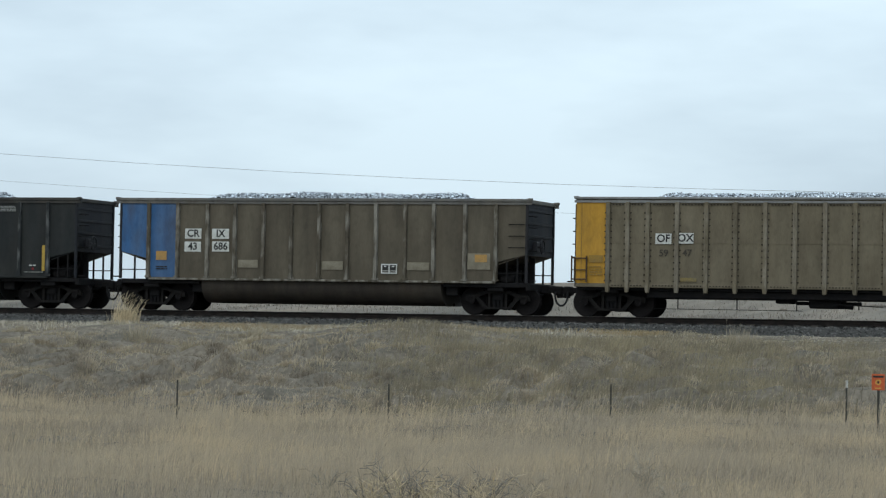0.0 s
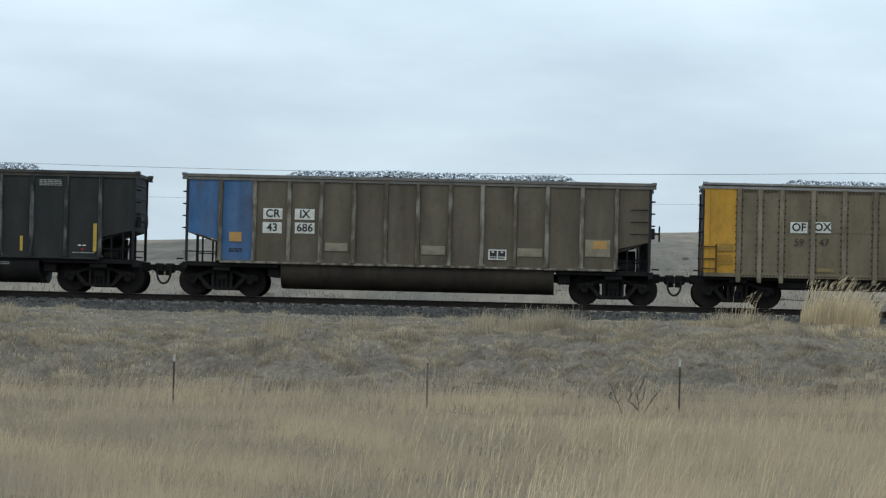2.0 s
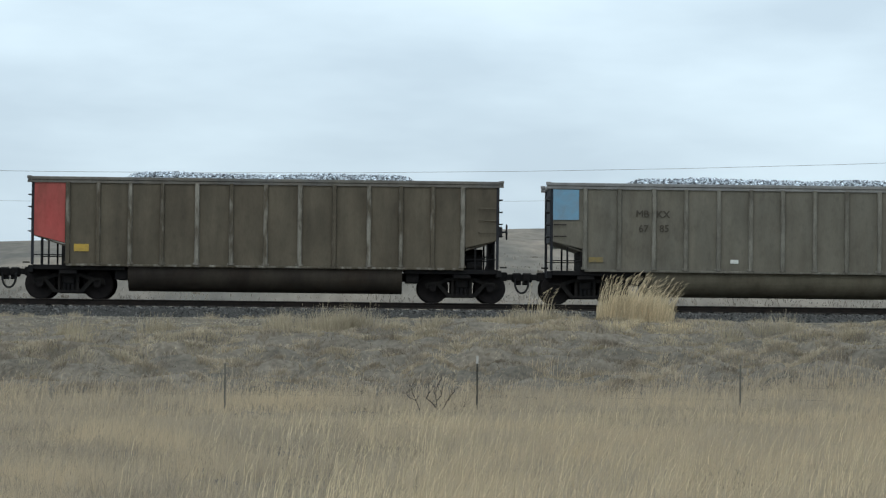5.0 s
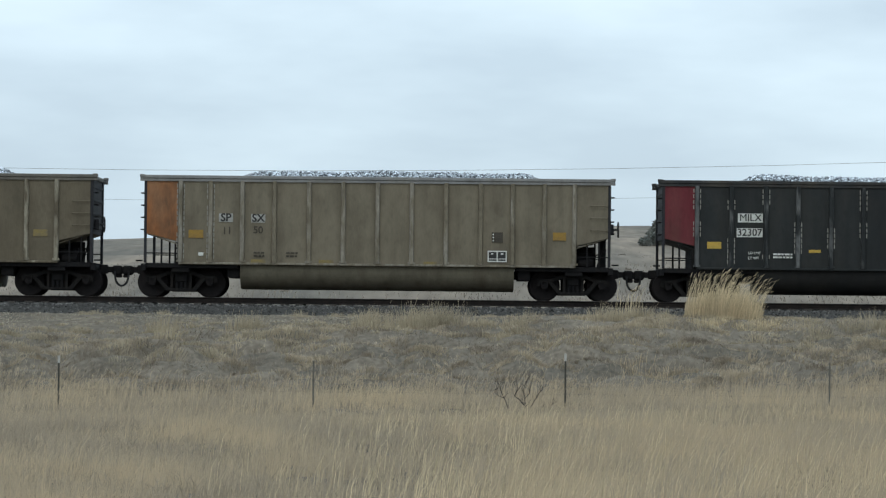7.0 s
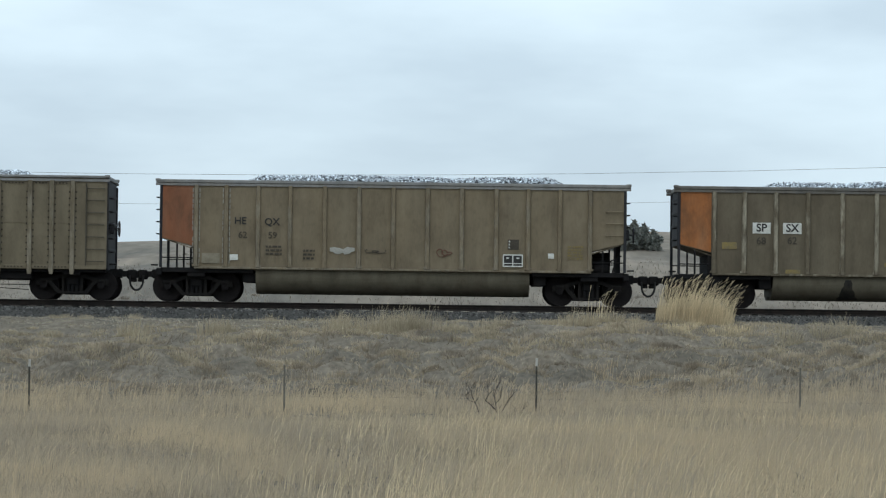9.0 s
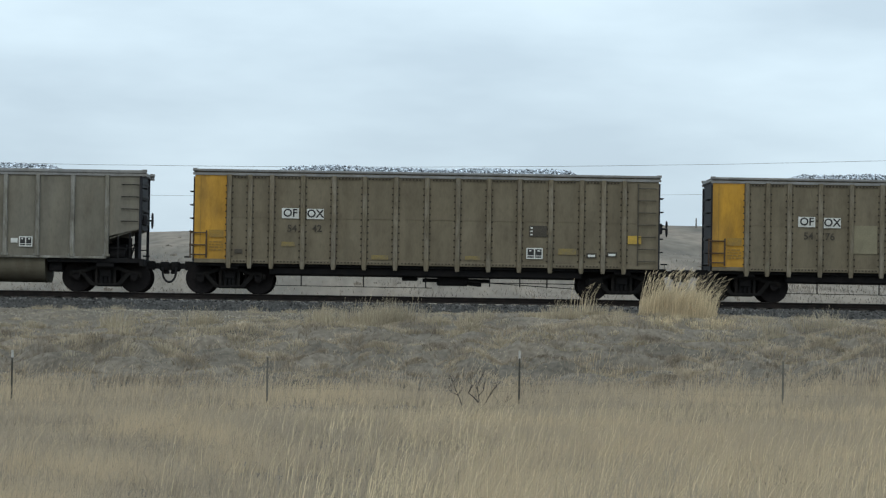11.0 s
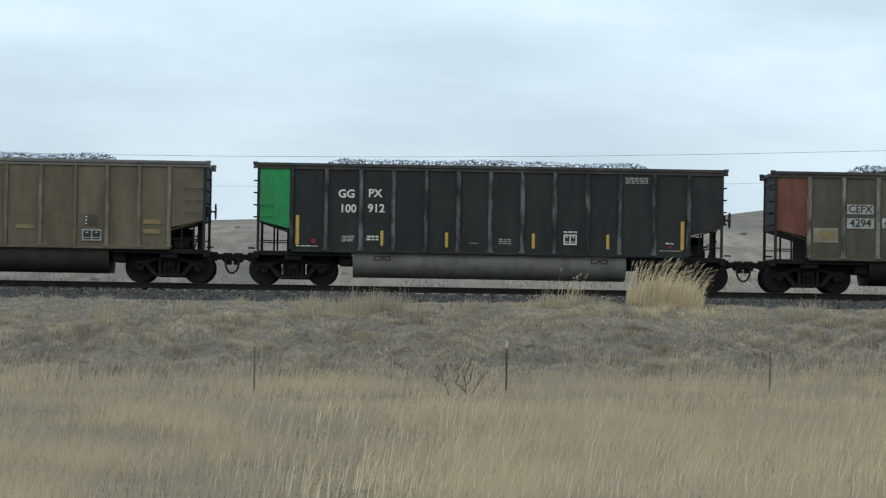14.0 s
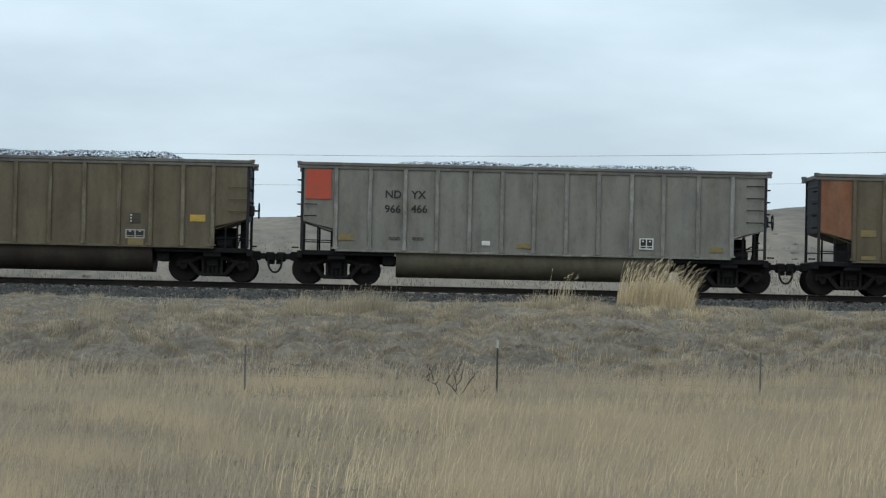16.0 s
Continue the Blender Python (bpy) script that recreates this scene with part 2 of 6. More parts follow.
# dead weed, its grey deepened for the shadow inside a thick stand
SHADE_WEED = material("dark_grey_dead_weed", (0.225, 0.200, 0.165), 0.9, vary=0.5, bump=0.0)
SAGE = material("grey_dead_weed", (0.33, 0.285, 0.220), 0.9, vary=0.4, bump=0.0)
POST_GREEN = material("dark_green_steel_post", (0.052, 0.049, 0.040), 0.7)
POST_GREY = material("weathered_grey_steel_post", (0.135, 0.123, 0.102), 0.8)
POST_WHITE = material("white_post_tip", (0.46, 0.44, 0.40), 0.8)
GALV = material("galvanised_wire", (0.16, 0.15, 0.14), 0.5, 0.5)
SIGN_ORANGE = material("orange_marker_sheet", (0.52, 0.105, 0.035), 0.6, color2=(0.44, 0.10, 0.04), scale=6)
SIGN_YELLOW = material("yellow_marker_print", (0.60, 0.36, 0.09), 0.6)
CONIFER = material("dark_juniper_needles", (0.120, 0.132, 0.120), 0.9, color2=(0.170, 0.168, 0.145), scale=2, bump=0.0, vary=0.5)
BARK = material("grey_brown_bark", (0.09, 0.07, 0.055), 0.9)
GROUND = material("dry_prairie_soil_and_thatch", (0.155, 0.129, 0.098), 0.95, color2=(0.105, 0.090, 0.070), scale=0.45, stretch=(1, 1, 1), grain=0.35, grain_scale=7.0, bump=0.8, bump_scale=9.0, contrast=(0.38, 0.66))
# land behind the track: pale tan with darker patches
FAR_PASTURE = material("pale_frosted_pasture", (0.208, 0.168, 0.128), 0.95, color2=(0.102, 0.090, 0.073), scale=0.13, stretch=(1.0, 0.10, 1), grain=0.26, grain_scale=1.1, bump=0.5, bump_scale=3.0, contrast=(0.36, 0.66))
DRY_PASTURE = material("dry_far_grass", (0.300, 0.255, 0.205), 0.95, color2=(0.195, 0.170, 0.145), scale=0.35, bump=0.0, contrast=(0.4, 0.62), vary=0.2, thin=0.4)
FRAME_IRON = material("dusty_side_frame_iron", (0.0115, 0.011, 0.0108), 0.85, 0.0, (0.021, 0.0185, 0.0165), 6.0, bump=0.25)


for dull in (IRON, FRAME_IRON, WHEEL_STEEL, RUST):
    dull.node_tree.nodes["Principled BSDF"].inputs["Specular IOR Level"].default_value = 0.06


# ---- building helpers ----
def part(name, bm, mat, parent=None, label=""):
    """Links a bmesh (or shares a mesh) as one object under a thing or under a part."""
    if isinstance(bm, bpy.types.Mesh):
        mesh = bm
    else:
        mesh = bpy.data.meshes.new(name)
        bm.to_mesh(mesh)
        bm.free()
        mesh.materials.append(mat)
    ob = new(name, mesh)
    if parent is not None:
        ob.parent = parent
    if label:
        tagged(ob, label)
    return ob


def box(bm, x0, x1, y0, y1, z0, z1, bevel=0.0):
    made = bmesh.ops.create_cube(bm, size=1.0, matrix=Matrix.LocRotScale(
        ((x0 + x1) / 2, (y0 + y1) / 2, (z0 + z1) / 2), None, (abs(x1 - x0), abs(y1 - y0), abs(z1 - z0))))
    if bevel:
        edges = {e for v in made["verts"] for e in v.link_edges}
        bmesh.ops.bevel(bm, geom=list(edges), offset=bevel, segments=1, affect="EDGES")
    return bm


def rod(bm, a, b, r, sides=8, r2=None):
    a, b = Vector(a), Vector(b)
    q = (b - a).to_track_quat("Z", "Y").to_matrix().to_4x4()
    bmesh.ops.create_cone(bm, cap_ends=True, segments=sides, radius1=r, radius2=r if r2 is None else r2, depth=(b - a).length,
                          matrix=Matrix.Translation((a + b) / 2) @ q)
    return bm


def prism(bm, outline, y0, y1):
    """An outline of (x, z) points, extruded from y0 to y1."""
    front = [bm.verts.new((x, y0, z)) for x, z in outline]
    back = [bm.verts.new((x, y1, z)) for x, z in outline]
    bm.faces.new(front)
    bm.faces.new(back[::-1])
    for i in range(len(outline)):
        j = (i + 1) % len(outline)
        bm.faces.new((front[j], front[i], back[i], back[j]))
    bmesh.ops.recalc_face_normals(bm, faces=bm.faces[:])
    return bm


def along_x(bm, outline, x0, x1):
    """An outline of (y, z) points, extruded from x0 to x1."""
    front = [bm.verts.new((x0, y, z)) for y, z in outline]
    back = [bm.verts.new((x1, y, z)) for y, z in outline]
    bm.faces.new(front)
    bm.faces.new(back[::-1])
    for i in range(len(outline)):
        j = (i + 1) % len(outline)
        bm.faces.new((front[j], front[i], back[i], back[j]))
    bmesh.ops.recalc_face_normals(bm, faces=bm.faces[:])
    return bm


def tube(bm, path, r, sides=6):
    """One unbroken round bar along a path."""
    path = [Vector(p) for p in path]
    rings = []
    for i, p in enumerate(path):
        way = (path[min(i + 1, len(path) - 1)] - path[max(i - 1, 0)]).normalized()
        q = way.to_track_quat("Z", "Y")
        rings.append([bm.verts.new(p + q @ Vector((r * math.cos(k * 6.2832 / sides), r * math.sin(k * 6.2832 / sides), 0))) for k in range(sides)])
    for a, b in zip(rings, rings[1:]):
        for k in range(sides):
            bm.faces.new((a[k], a[(k + 1) % sides], b[(k + 1) % sides], b[k]))
    bm.faces.new(rings[0][::-1])
    bm.faces.new(rings[-1])
    return bm


def fresh():
    return bmesh.new()


KEPT = {}


def kept(key, mat, make):
    """A mesh that alike parts share."""
    if key not in KEPT:
        bm = fresh()
        make(bm)
        mesh = bpy.data.meshes.new(key)
        bm.to_mesh(mesh)
        bm.free()
        mesh.materials.append(mat)
        KEPT[key] = mesh
    return KEPT[key]


def smooth(x, a, b):
    t = np.clip((x - a) / (b - a), 0, 1)
    return t * t * (3 - 2 * t)


def sheet(name, verts, faces, mat):
    mesh = bpy.data.meshes.new(name)
    mesh.from_pydata(verts, [], faces)
    mesh.materials.append(mat)
    return mesh


def raw_mesh(name, co, tris, mat):
    """A mesh of triangles straight from arrays."""
    mesh = bpy.data.meshes.new(name)
    mesh.vertices.add(len(co))
    mesh.vertices.foreach_set("co", np.asarray(co, np.float32).ravel())
    mesh.loops.add(len(tris) * 3)
    mesh.loops.foreach_set("vertex_index", np.asarray(tris, np.int32).ravel())
    mesh.polygons.add(len(tris))
    mesh.polygons.foreach_set("loop_start", np.arange(0, len(tris) * 3, 3, dtype=np.int32))
    mesh.polygons.foreach_set("loop_total", np.full(len(tris), 3, np.int32))
    mesh.update(calc_edges=True)
    mesh.materials.append(mat)
    return mesh


# ---- the land ----
rng = np.random.default_rng(7)
WAVES = [(rng.uniform(0.05, 0.5), rng.uniform(0, 6.28), rng.uniform(0, 6.28)) for _ in range(14)]


def ripple(x, y):
    out = 0 * x
    for k, turn, start in WAVES:
        out = out + np.sin(k * (x * np.cos(turn) + y * np.sin(turn)) + start) * 0.06 / (0.4 + k)
    return out


LUMPS = [(rng.uniform(2.0, 4.6), rng.uniform(-1, 1) * 1.9, rng.uniform(0, 6.28)) for _ in range(16)]


def tussocks(x, y):
    """Wind-combed hummocks, longer along the bank than up it."""
    out = 0 * x
    for k, skew, start in LUMPS:
        out = out + np.sin(k * (y + 0.2 * skew * x) + 1.6 * skew * x * 0.55 + start)
    return 0.058 * out


def height(x, y):
    """Field, railway bank, level track bed, hollow behind it and a long rising hillside."""
    field = -2.78 + ripple(x, y) * 0.7
    bank = smooth(y, -24.0, -5.2)
    z = field + (-0.585 - field) * bank + ripple(x * 2.3, y * 2.3) * 0.5 * smooth(y, -24, -16) * (1 - smooth(y, -8, -4.5)) + tussocks(x, y) * (0.35 + 0.65 * smooth(y, -26, -20)) * (1 - 0.85 * smooth(y, -14, -8)) * (1 - smooth(y, -4.6, -3.8))
    u = x / 300.0
    ridge = -0.76 + 300.0 * (0.0297 + 0.036 * u - 0.02 * u * u - 0.0016 * smooth(u, 0.05, 0.10) + 0.0042 * smooth(u, 0.112, 0.136))
    ridge = np.maximum(ridge, 2.0)
    rise = np.clip((y - 12.0) / (199.1 - 12.0), 0, 1)
    behind = -1.1 + (ridge + 1.1) * rise ** 0.85 + ripple(x, y) * 0.9 * smooth(y, 14, 40) * (1 - smooth(y, 100, 150))
    behind = behind - 0.05 * np.maximum(y - 199.1, 0)
    behind = np.maximum(behind, -12.0)
    return np.where(y < 4.0, z, z + (behind - z) * smooth(y, 4.0, 12.0))


def spaced(*runs):
    out = [np.arange(a, b, s) for a, b, s in runs]
    return np.unique(np.concatenate(out).round(3))


def build_ground():
    xs = spaced((-3000, -400, 200), (-400, -90, 12), (-90, 30, 0.6), (30, 200, 8), (200, 3001, 200))
    ys = spaced((-400, -110, 25), (-110, -75, 2.0), (-75, -26, 0.5), (-26, 10, 0.25), (10, 60, 2), (60, 240, 5), (240, 600, 40), (600, 3601, 300))
    gx, gy = np.meshgrid(xs, ys)
    gz = height(gx, gy)
    fine = (np.abs(gx + 30) < 60) & (gy > -75) & (gy < -4)
    gz = gz + np.where(fine, rng.normal(0, 0.02, gx.shape), 0)
    n, k = len(xs), len(ys)
    co = np.stack([gx, gy, gz], -1).reshape(-1, 3)
    a = (np.arange(k - 1)[:, None] * n + np.arange(n - 1)).ravel()
    tris = np.concatenate([np.stack([a, a + 1, a + n + 1], 1), np.stack([a, a + n + 1, a + n], 1)])
    ob = new("ground", raw_mesh("ground", co, tris, GROUND))
    ob.data.materials.append(FAR_PASTURE)
    ob.data.polygons.foreach_set("material_index", np.where(co[tris[:, 0], 1] > 5.0, 1, 0).astype(np.int32))
    ob.data.polygons.foreach_set("use_smooth", np.ones(len(ob.data.polygons), bool))
    tagged(ob, "dry winter prairie with a low railway bank and a hill behind", "ground", kind="structure")


def build_track():
    bm = fresh()
    along_x(bm, [(-3.6, -0.95), (-3.35, -0.78), (-2.15, -0.30), (-1.8, -0.26), (1.8, -0.26), (2.15, -0.30), (3.4, -0.78), (3.7, -0.95)], -330, 330)
    bed = tagged(part("track_bed", bm, BED), "grey crushed stone ballast under the railway track", "ballast", kind="structure")
    rail = [(-0.075, -0.185), (0.075, -0.185), (0.075, -0.17), (0.012, -0.15), (0.012, -0.055), (0.036, -0.042), (0.036, -0.008), (0.026, 0.0),
            (-0.026, 0.0), (-0.036, -0.008), (-0.036, -0.042), (-0.012, -0.055), (-0.012, -0.15), (-0.075, -0.17)]
    for side in (-1, 1):
        bm = fresh()
        along_x(bm, [(y + side * 0.754, z) for y, z in rail], -330, 330)
        for f in bm.faces:
            if f.normal.z > 0.7 and f.calc_center_median().z > -0.02:
                f.material_index = 1
        ob = part("rail", bm, RUST)
        ob.data.materials.append(TREAD_STEEL)
        tagged(ob, "rusty brown steel rail with a bright worn top", "rail", "railway rails", "structure")
    tie = kept("sleeper", SLEEPER, lambda b: box(b, -0.115, 0.115, -1.3, 1.3, -0.36, -0.186, 0.012))
    for i in range(150):
        ob = new("sleeper", tie)
        ob.location = (-62 + 0.53 * i + random.uniform(-0.02, 0.02), random.uniform(-0.03, 0.03), random.uniform(-0.006, 0.002))
        ob.parent = bed
    # loose stones over the near shoulder
    count = 21000
    x = rng.uniform(-62, 22, count)
    y = rng.uniform(-3.5, -0.95, count)
    z = np.interp(y, [-3.6, -3.35, -2.15, -1.8, 0], [-0.95, -0.78, -0.30, -0.26, -0.26])
    keep = ~((np.abs(y) < 1.0))
    x, y, z = x[keep], y[keep], z[keep]
    scatter_stones("ballast_stones", x, y, z, 0.028, 0.062, STONE, "loose grey crushed ballast stones", "ballast")


OCTA = np.array([(1, 0, 0), (-1, 0, 0), (0, 1, 0), (0, -1, 0), (0, 0, 1), (0, 0, -1)], float)
OCTA_T = np.array([(0, 2, 4), (2, 1, 4), (1, 3, 4), (3, 0, 4), (2, 0, 5), (1, 2, 5), (3, 1, 5), (0, 3, 5)])


def stones(x, y, z, small, large, spread=0.35):
    n = len(x)
    s = rng.uniform(small, large, (n, 1, 1))
    co = OCTA[None] * s * rng.uniform(0.6, 1.3, (n, 6, 1)) + rng.normal(0, spread, (n, 6, 3)) * s * 0.5
    turn = rng.uniform(0, 6.28, n)
    c, sn = np.cos(turn)[:, None], np.sin(turn)[:, None]
    co = np.stack([co[..., 0] * c - co[..., 1] * sn, co[..., 0] * sn + co[..., 1] * c, co[..., 2] * 0.8], -1)
    co = co + np.stack([x, y, z], -1)[:, None]
    tris = OCTA_T[None] + 6 * np.arange(n)[:, None, None]
    return co.reshape(-1, 3), tris.reshape(-1, 3)


def scatter_stones(name, x, y, z, small, large, mat, label, category):
    co, tris = stones(x, y, z, small, large)
    return tagged(new(name, raw_mesh(name, co, tris, mat)), label, category, kind="stuff")


def blades(x, y, z, tall, wide, lean, wind=0.0, head=0.0, out=None):
    """Grass: each blade a bent strip of three triangles, with a seed head where asked."""
    n = len(x)
    turn = rng.uniform(0, 6.28, n)
    dx, dy = np.cos(turn) * lean + wind, np.sin(turn) * lean
    if out is not None:
        dx, dy = dx * 0.35 + out[0], dy * 0.35 + out[1]
    face = rng.uniform(-0.6, 0.6, n)
    wx, wy = np.cos(face) * wide / 2, np.sin(face) * wide / 2
    base = np.stack([x, y, z], -1)
    bend = np.stack([dx, dy, 0 * dx], -1) * tall[:, None]
    side = np.stack([wx, wy, 0 * wx], -1)
    up = np.array([0, 0, 1.0]) * tall[:, None]
    mid = base + bend * 0.35 + up * 0.62
    tip = base + bend + up * (1 - 0.25 * np.clip(np.hypot(dx, dy), 0, 1)[:, None])
    co = [base - side, base + side, mid - side * 0.8, mid + side * 0.8, tip]
    t = [(0, 1, 3), (0, 3, 2), (2, 3, 4)]
    if head:
        low = base + bend * 0.72 + up * 0.84
        fat = side * head
        co += [low, (low + tip) / 2 - fat, (low + tip) / 2 + fat, tip + bend * 0.08]
        t += [(5, 7, 6), (6, 7, 8)]
    k = len(co)
    co = np.stack(co, 1).reshape(-1, 3)
    tris = np.array(t)[None] + k * np.arange(n)[:, None, None]
    return co, tris.reshape(-1, 3)


def grass_patch(name, x, y, tall, wide, lean, mat, label, wind=0.0, head=0.0, sink=0.03, out=None):
    co, tris = blades(x, y, height(x, y) - sink, tall, wide, lean, wind, head, out)
    return tagged(new(name, raw_mesh(name, co, tris, mat)), label, "grass", kind="stuff")


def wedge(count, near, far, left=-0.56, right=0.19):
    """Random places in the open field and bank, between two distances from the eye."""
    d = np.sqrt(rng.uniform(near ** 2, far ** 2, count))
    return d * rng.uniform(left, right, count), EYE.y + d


def patchy(x, y, k=0.6):
    return 0.5 + 0.5 * np.sin(x * k + 1.7 * np.sin(y * k * 0.7)) * np.sin(y * k * 1.3 + 1.3 * np.sin(x * k * 0.5))


def bare(x, y):
    """0 where the straw stands thick, 1 in the thin grey stretches, which lie in drifts along the field."""
    d = y - EYE.y
    p = 0.55 * patchy(x * 0.9, y * 0.8, 0.55) + 0.45 * patchy(x + 31, y * 0.7 + 8, 1.4)
    p = p + 0.15 * np.exp(-((d - 50) / 8.0) ** 2) * smooth(-x / d, -0.10, 0.02) + 0.26 * np.exp(-((d - 37) / 6.0) ** 2) * smooth(x / d, -0.12, -0.05) * (1 - smooth(x / d, 0.0, 0.05)) - 0.30 * np.exp(-((d - 66) / 6.0) ** 2) - 0.22 * smooth(x / d, -0.02, 0.04) * (1 - smooth(d, 50, 62))
    return smooth(p, 0.34, 0.72)


def build_grass():
    # straw field in front of the bank, with thinner and greyer stretches
    for near, far, count, wide in ((30, 45, 105000, 0.0085), (45, 62, 150000, 0.0090), (62, 83, 115000, 0.011)):
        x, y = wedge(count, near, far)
        d = y - EYE.y
        g = bare(x, y)
        gaps = 0.45 * smooth(x / d, -0.06, 0.0) * (1 - smooth(d, 42, 52))
        keep = (rng.uniform(0, 1, len(x)) < (1.0 - 0.62 * g) * (1 - gaps)) & (d + rng.uniform(-6, 6, len(x)) + 2.0 * np.sin(x * 0.9) + 1.3 * np.sin(x * 2.3) < 77.0)
        x, y, g = x[keep], y[keep], g[keep]
        tall = rng.uniform(0.24, 0.56, len(x)) * (1.10 - 0.45 * g) * (1 - 0.62 * np.exp(-((y - EYE.y - 63.8) / 4.6) ** 2))
        grass_patch("field_grass", x, y, tall, wide * rng.uniform(0.5, 1.2, len(x)) * (0.62 + 0.38 * smooth(x / (y - EYE.y), -0.06, 0.02)), rng.uniform(0.05, 0.55, len(x)), STRAW,
                    "dry straw-coloured prairie grass in the field", 0.15)
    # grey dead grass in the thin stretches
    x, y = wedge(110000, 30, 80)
    keep = rng.uniform(0, 1, len(x)) < bare(x, y) + 0.12
    x, y = x[keep], y[keep]
    grass_patch("grey_field_grass", x, y, rng.uniform(0.18, 0.42, len(x)), np.full(len(x), 0.0085), rng.uniform(0.1, 0.7, len(x)), GREY_STRAW,
                "thin grey dead grass between the straw", 0.12)
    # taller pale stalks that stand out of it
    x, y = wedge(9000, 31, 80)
    keep = (patchy(x + 13, y + 5, 0.5) > 0.35) & (bare(x, y) < 0.6)
    x, y = x[keep], y[keep]
    grass_patch("field_stalks", x, y, rng.uniform(0.50, 0.88, len(x)) * (1 - 0.35 * np.exp(-((y - EYE.y - 64.0) / 4.2) ** 2)), np.full(len(x), 0.009), rng.uniform(0.03, 0.25, len(x)), STRAW,
                "tall pale grass stalks standing out of the field", 0.18, 1.4)
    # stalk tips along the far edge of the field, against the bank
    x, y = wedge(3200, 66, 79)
    keep = patchy(x * 1.3 + 5, y * 0.4, 0.8) > 0.3
    x, y = x[keep], y[keep]
    grass_patch("edge_stalks", x, y, rng.uniform(0.45, 0.85, len(x)), np.full(len(x), 0.011), rng.uniform(0.02, 0.2, len(x)), STRAW,
                "tall straw stalks along the foot of the bank", 0.16, 1.3)
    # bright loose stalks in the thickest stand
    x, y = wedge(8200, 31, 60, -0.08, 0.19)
    keep = rng.uniform(0, 1, len(x)) < (smooth(x / (y - EYE.y), -0.07, 0.03) + 0.08) * (0.35 + 0.65 * patchy(x * 1.4 + 2, y, 0.9)) * (1.15 - 0.5 * smooth(y - EYE.y, 40, 56))
    x, y = x[keep], y[keep]
    grass_patch("bright_stalks", x, y, rng.uniform(0.36, 0.70, len(x)), rng.uniform(0.008, 0.014, len(x)), rng.uniform(0.03, 0.22, len(x)), PALE_STRAW,
                "bright loose straw stalks in the thick field grass", 0.20)
    # thick low thatch under it
    x, y = wedge(70000, 36, 80)
    grass_patch("grass_thatch", x, y, rng.uniform(0.10, 0.30, len(x)), np.full(len(x), 0.022), rng.uniform(0.3, 1.1, len(x)), GREY_STRAW,
                "grey matted dead grass low in the field")
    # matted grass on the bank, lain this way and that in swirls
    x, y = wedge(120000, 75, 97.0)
    swirl = 2.2 * (patchy(x + 3, y * 1.7, 0.8) - 0.5) + 1.2 * (patchy(x * 2 + 17, y * 3, 1.3) - 0.5) + 0.15
    tall = rng.uniform(0.06, 0.17, len(x)) * (0.45 + 0.9 * patchy(x * 1.6, y * 3.0, 1.1)) * (1 - 0.55 * smooth(y, -9.5, -6.0))
    grass_patch("bank_grass", x, y, tall, np.full(len(x), 0.019), rng.uniform(0.3, 1.0, len(x)), BANK_GREY,
                "short grey-brown winter grass on the railway bank", swirl)
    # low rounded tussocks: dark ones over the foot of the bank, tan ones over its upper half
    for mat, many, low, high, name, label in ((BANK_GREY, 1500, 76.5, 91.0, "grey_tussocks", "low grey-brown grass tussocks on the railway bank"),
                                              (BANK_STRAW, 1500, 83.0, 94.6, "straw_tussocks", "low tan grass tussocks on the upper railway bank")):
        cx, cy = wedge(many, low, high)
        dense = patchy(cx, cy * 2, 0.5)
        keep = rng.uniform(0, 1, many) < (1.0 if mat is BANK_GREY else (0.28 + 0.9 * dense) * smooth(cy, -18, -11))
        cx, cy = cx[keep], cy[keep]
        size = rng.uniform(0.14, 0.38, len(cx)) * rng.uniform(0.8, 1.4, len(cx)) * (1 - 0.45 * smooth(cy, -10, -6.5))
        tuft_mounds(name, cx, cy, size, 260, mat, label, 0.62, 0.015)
    # short pale grass on the ledge at the foot of the ballast
    x = rng.uniform(-56, 18, 42000)
    y = rng.uniform(-7.0, -3.7, len(x))
    keep = rng.uniform(0, 1, len(x)) < 0.25 + 0.9 * patchy(x, y * 0.6, 0.75)
    x, y = x[keep], y[keep]
    grass_patch("ledge_grass", x, y, rng.uniform(0.03, 0.10, len(x)) * (1 + 1.6 * smooth(-x, 23, 30)), np.full(len(x), 0.018), rng.uniform(0.4, 1.2, len(x)), LEDGE_STRAW,
                "short pale grass on the ledge beside the ballast", 0.1)
    # a strip of warmer, taller grass along one stretch of the ledge
    x = rng.uniform(-41, -25, 11000)
    y = rng.uniform(-6.6, -4.3, len(x))
    keep = rng.uniform(0, 1, len(x)) < smooth(patchy(x, y * 0.5 + 3, 0.6) + 0.3 * patchy(x, y, 1.9), 0.25, 0.8)
    x, y = x[keep], y[keep]
    grass_patch("russet_grass", x, y, rng.uniform(0.08, 0.26, len(x)), np.full(len(x), 0.014), rng.uniform(0.1, 0.8, len(x)), RUSSET_GRASS,
                "warm tan grass strip beside the ballast", 0.15)
    # a drift of taller dry grass on one stretch of the bank
    x, y = wedge(34000, 79, 94.0, -0.385, -0.165)
    d = y - EYE.y
    ends = smooth(x / d, -0.385, -0.335) * (1 - smooth(x / d, -0.24, -0.165))
    keep = rng.uniform(0, 1, len(x)) < ends * smooth(patchy(x * 1.2, y, 0.7) + 0.4 * patchy(x, y, 2.0), 0.25, 0.85)
    x, y = x[keep], y[keep]
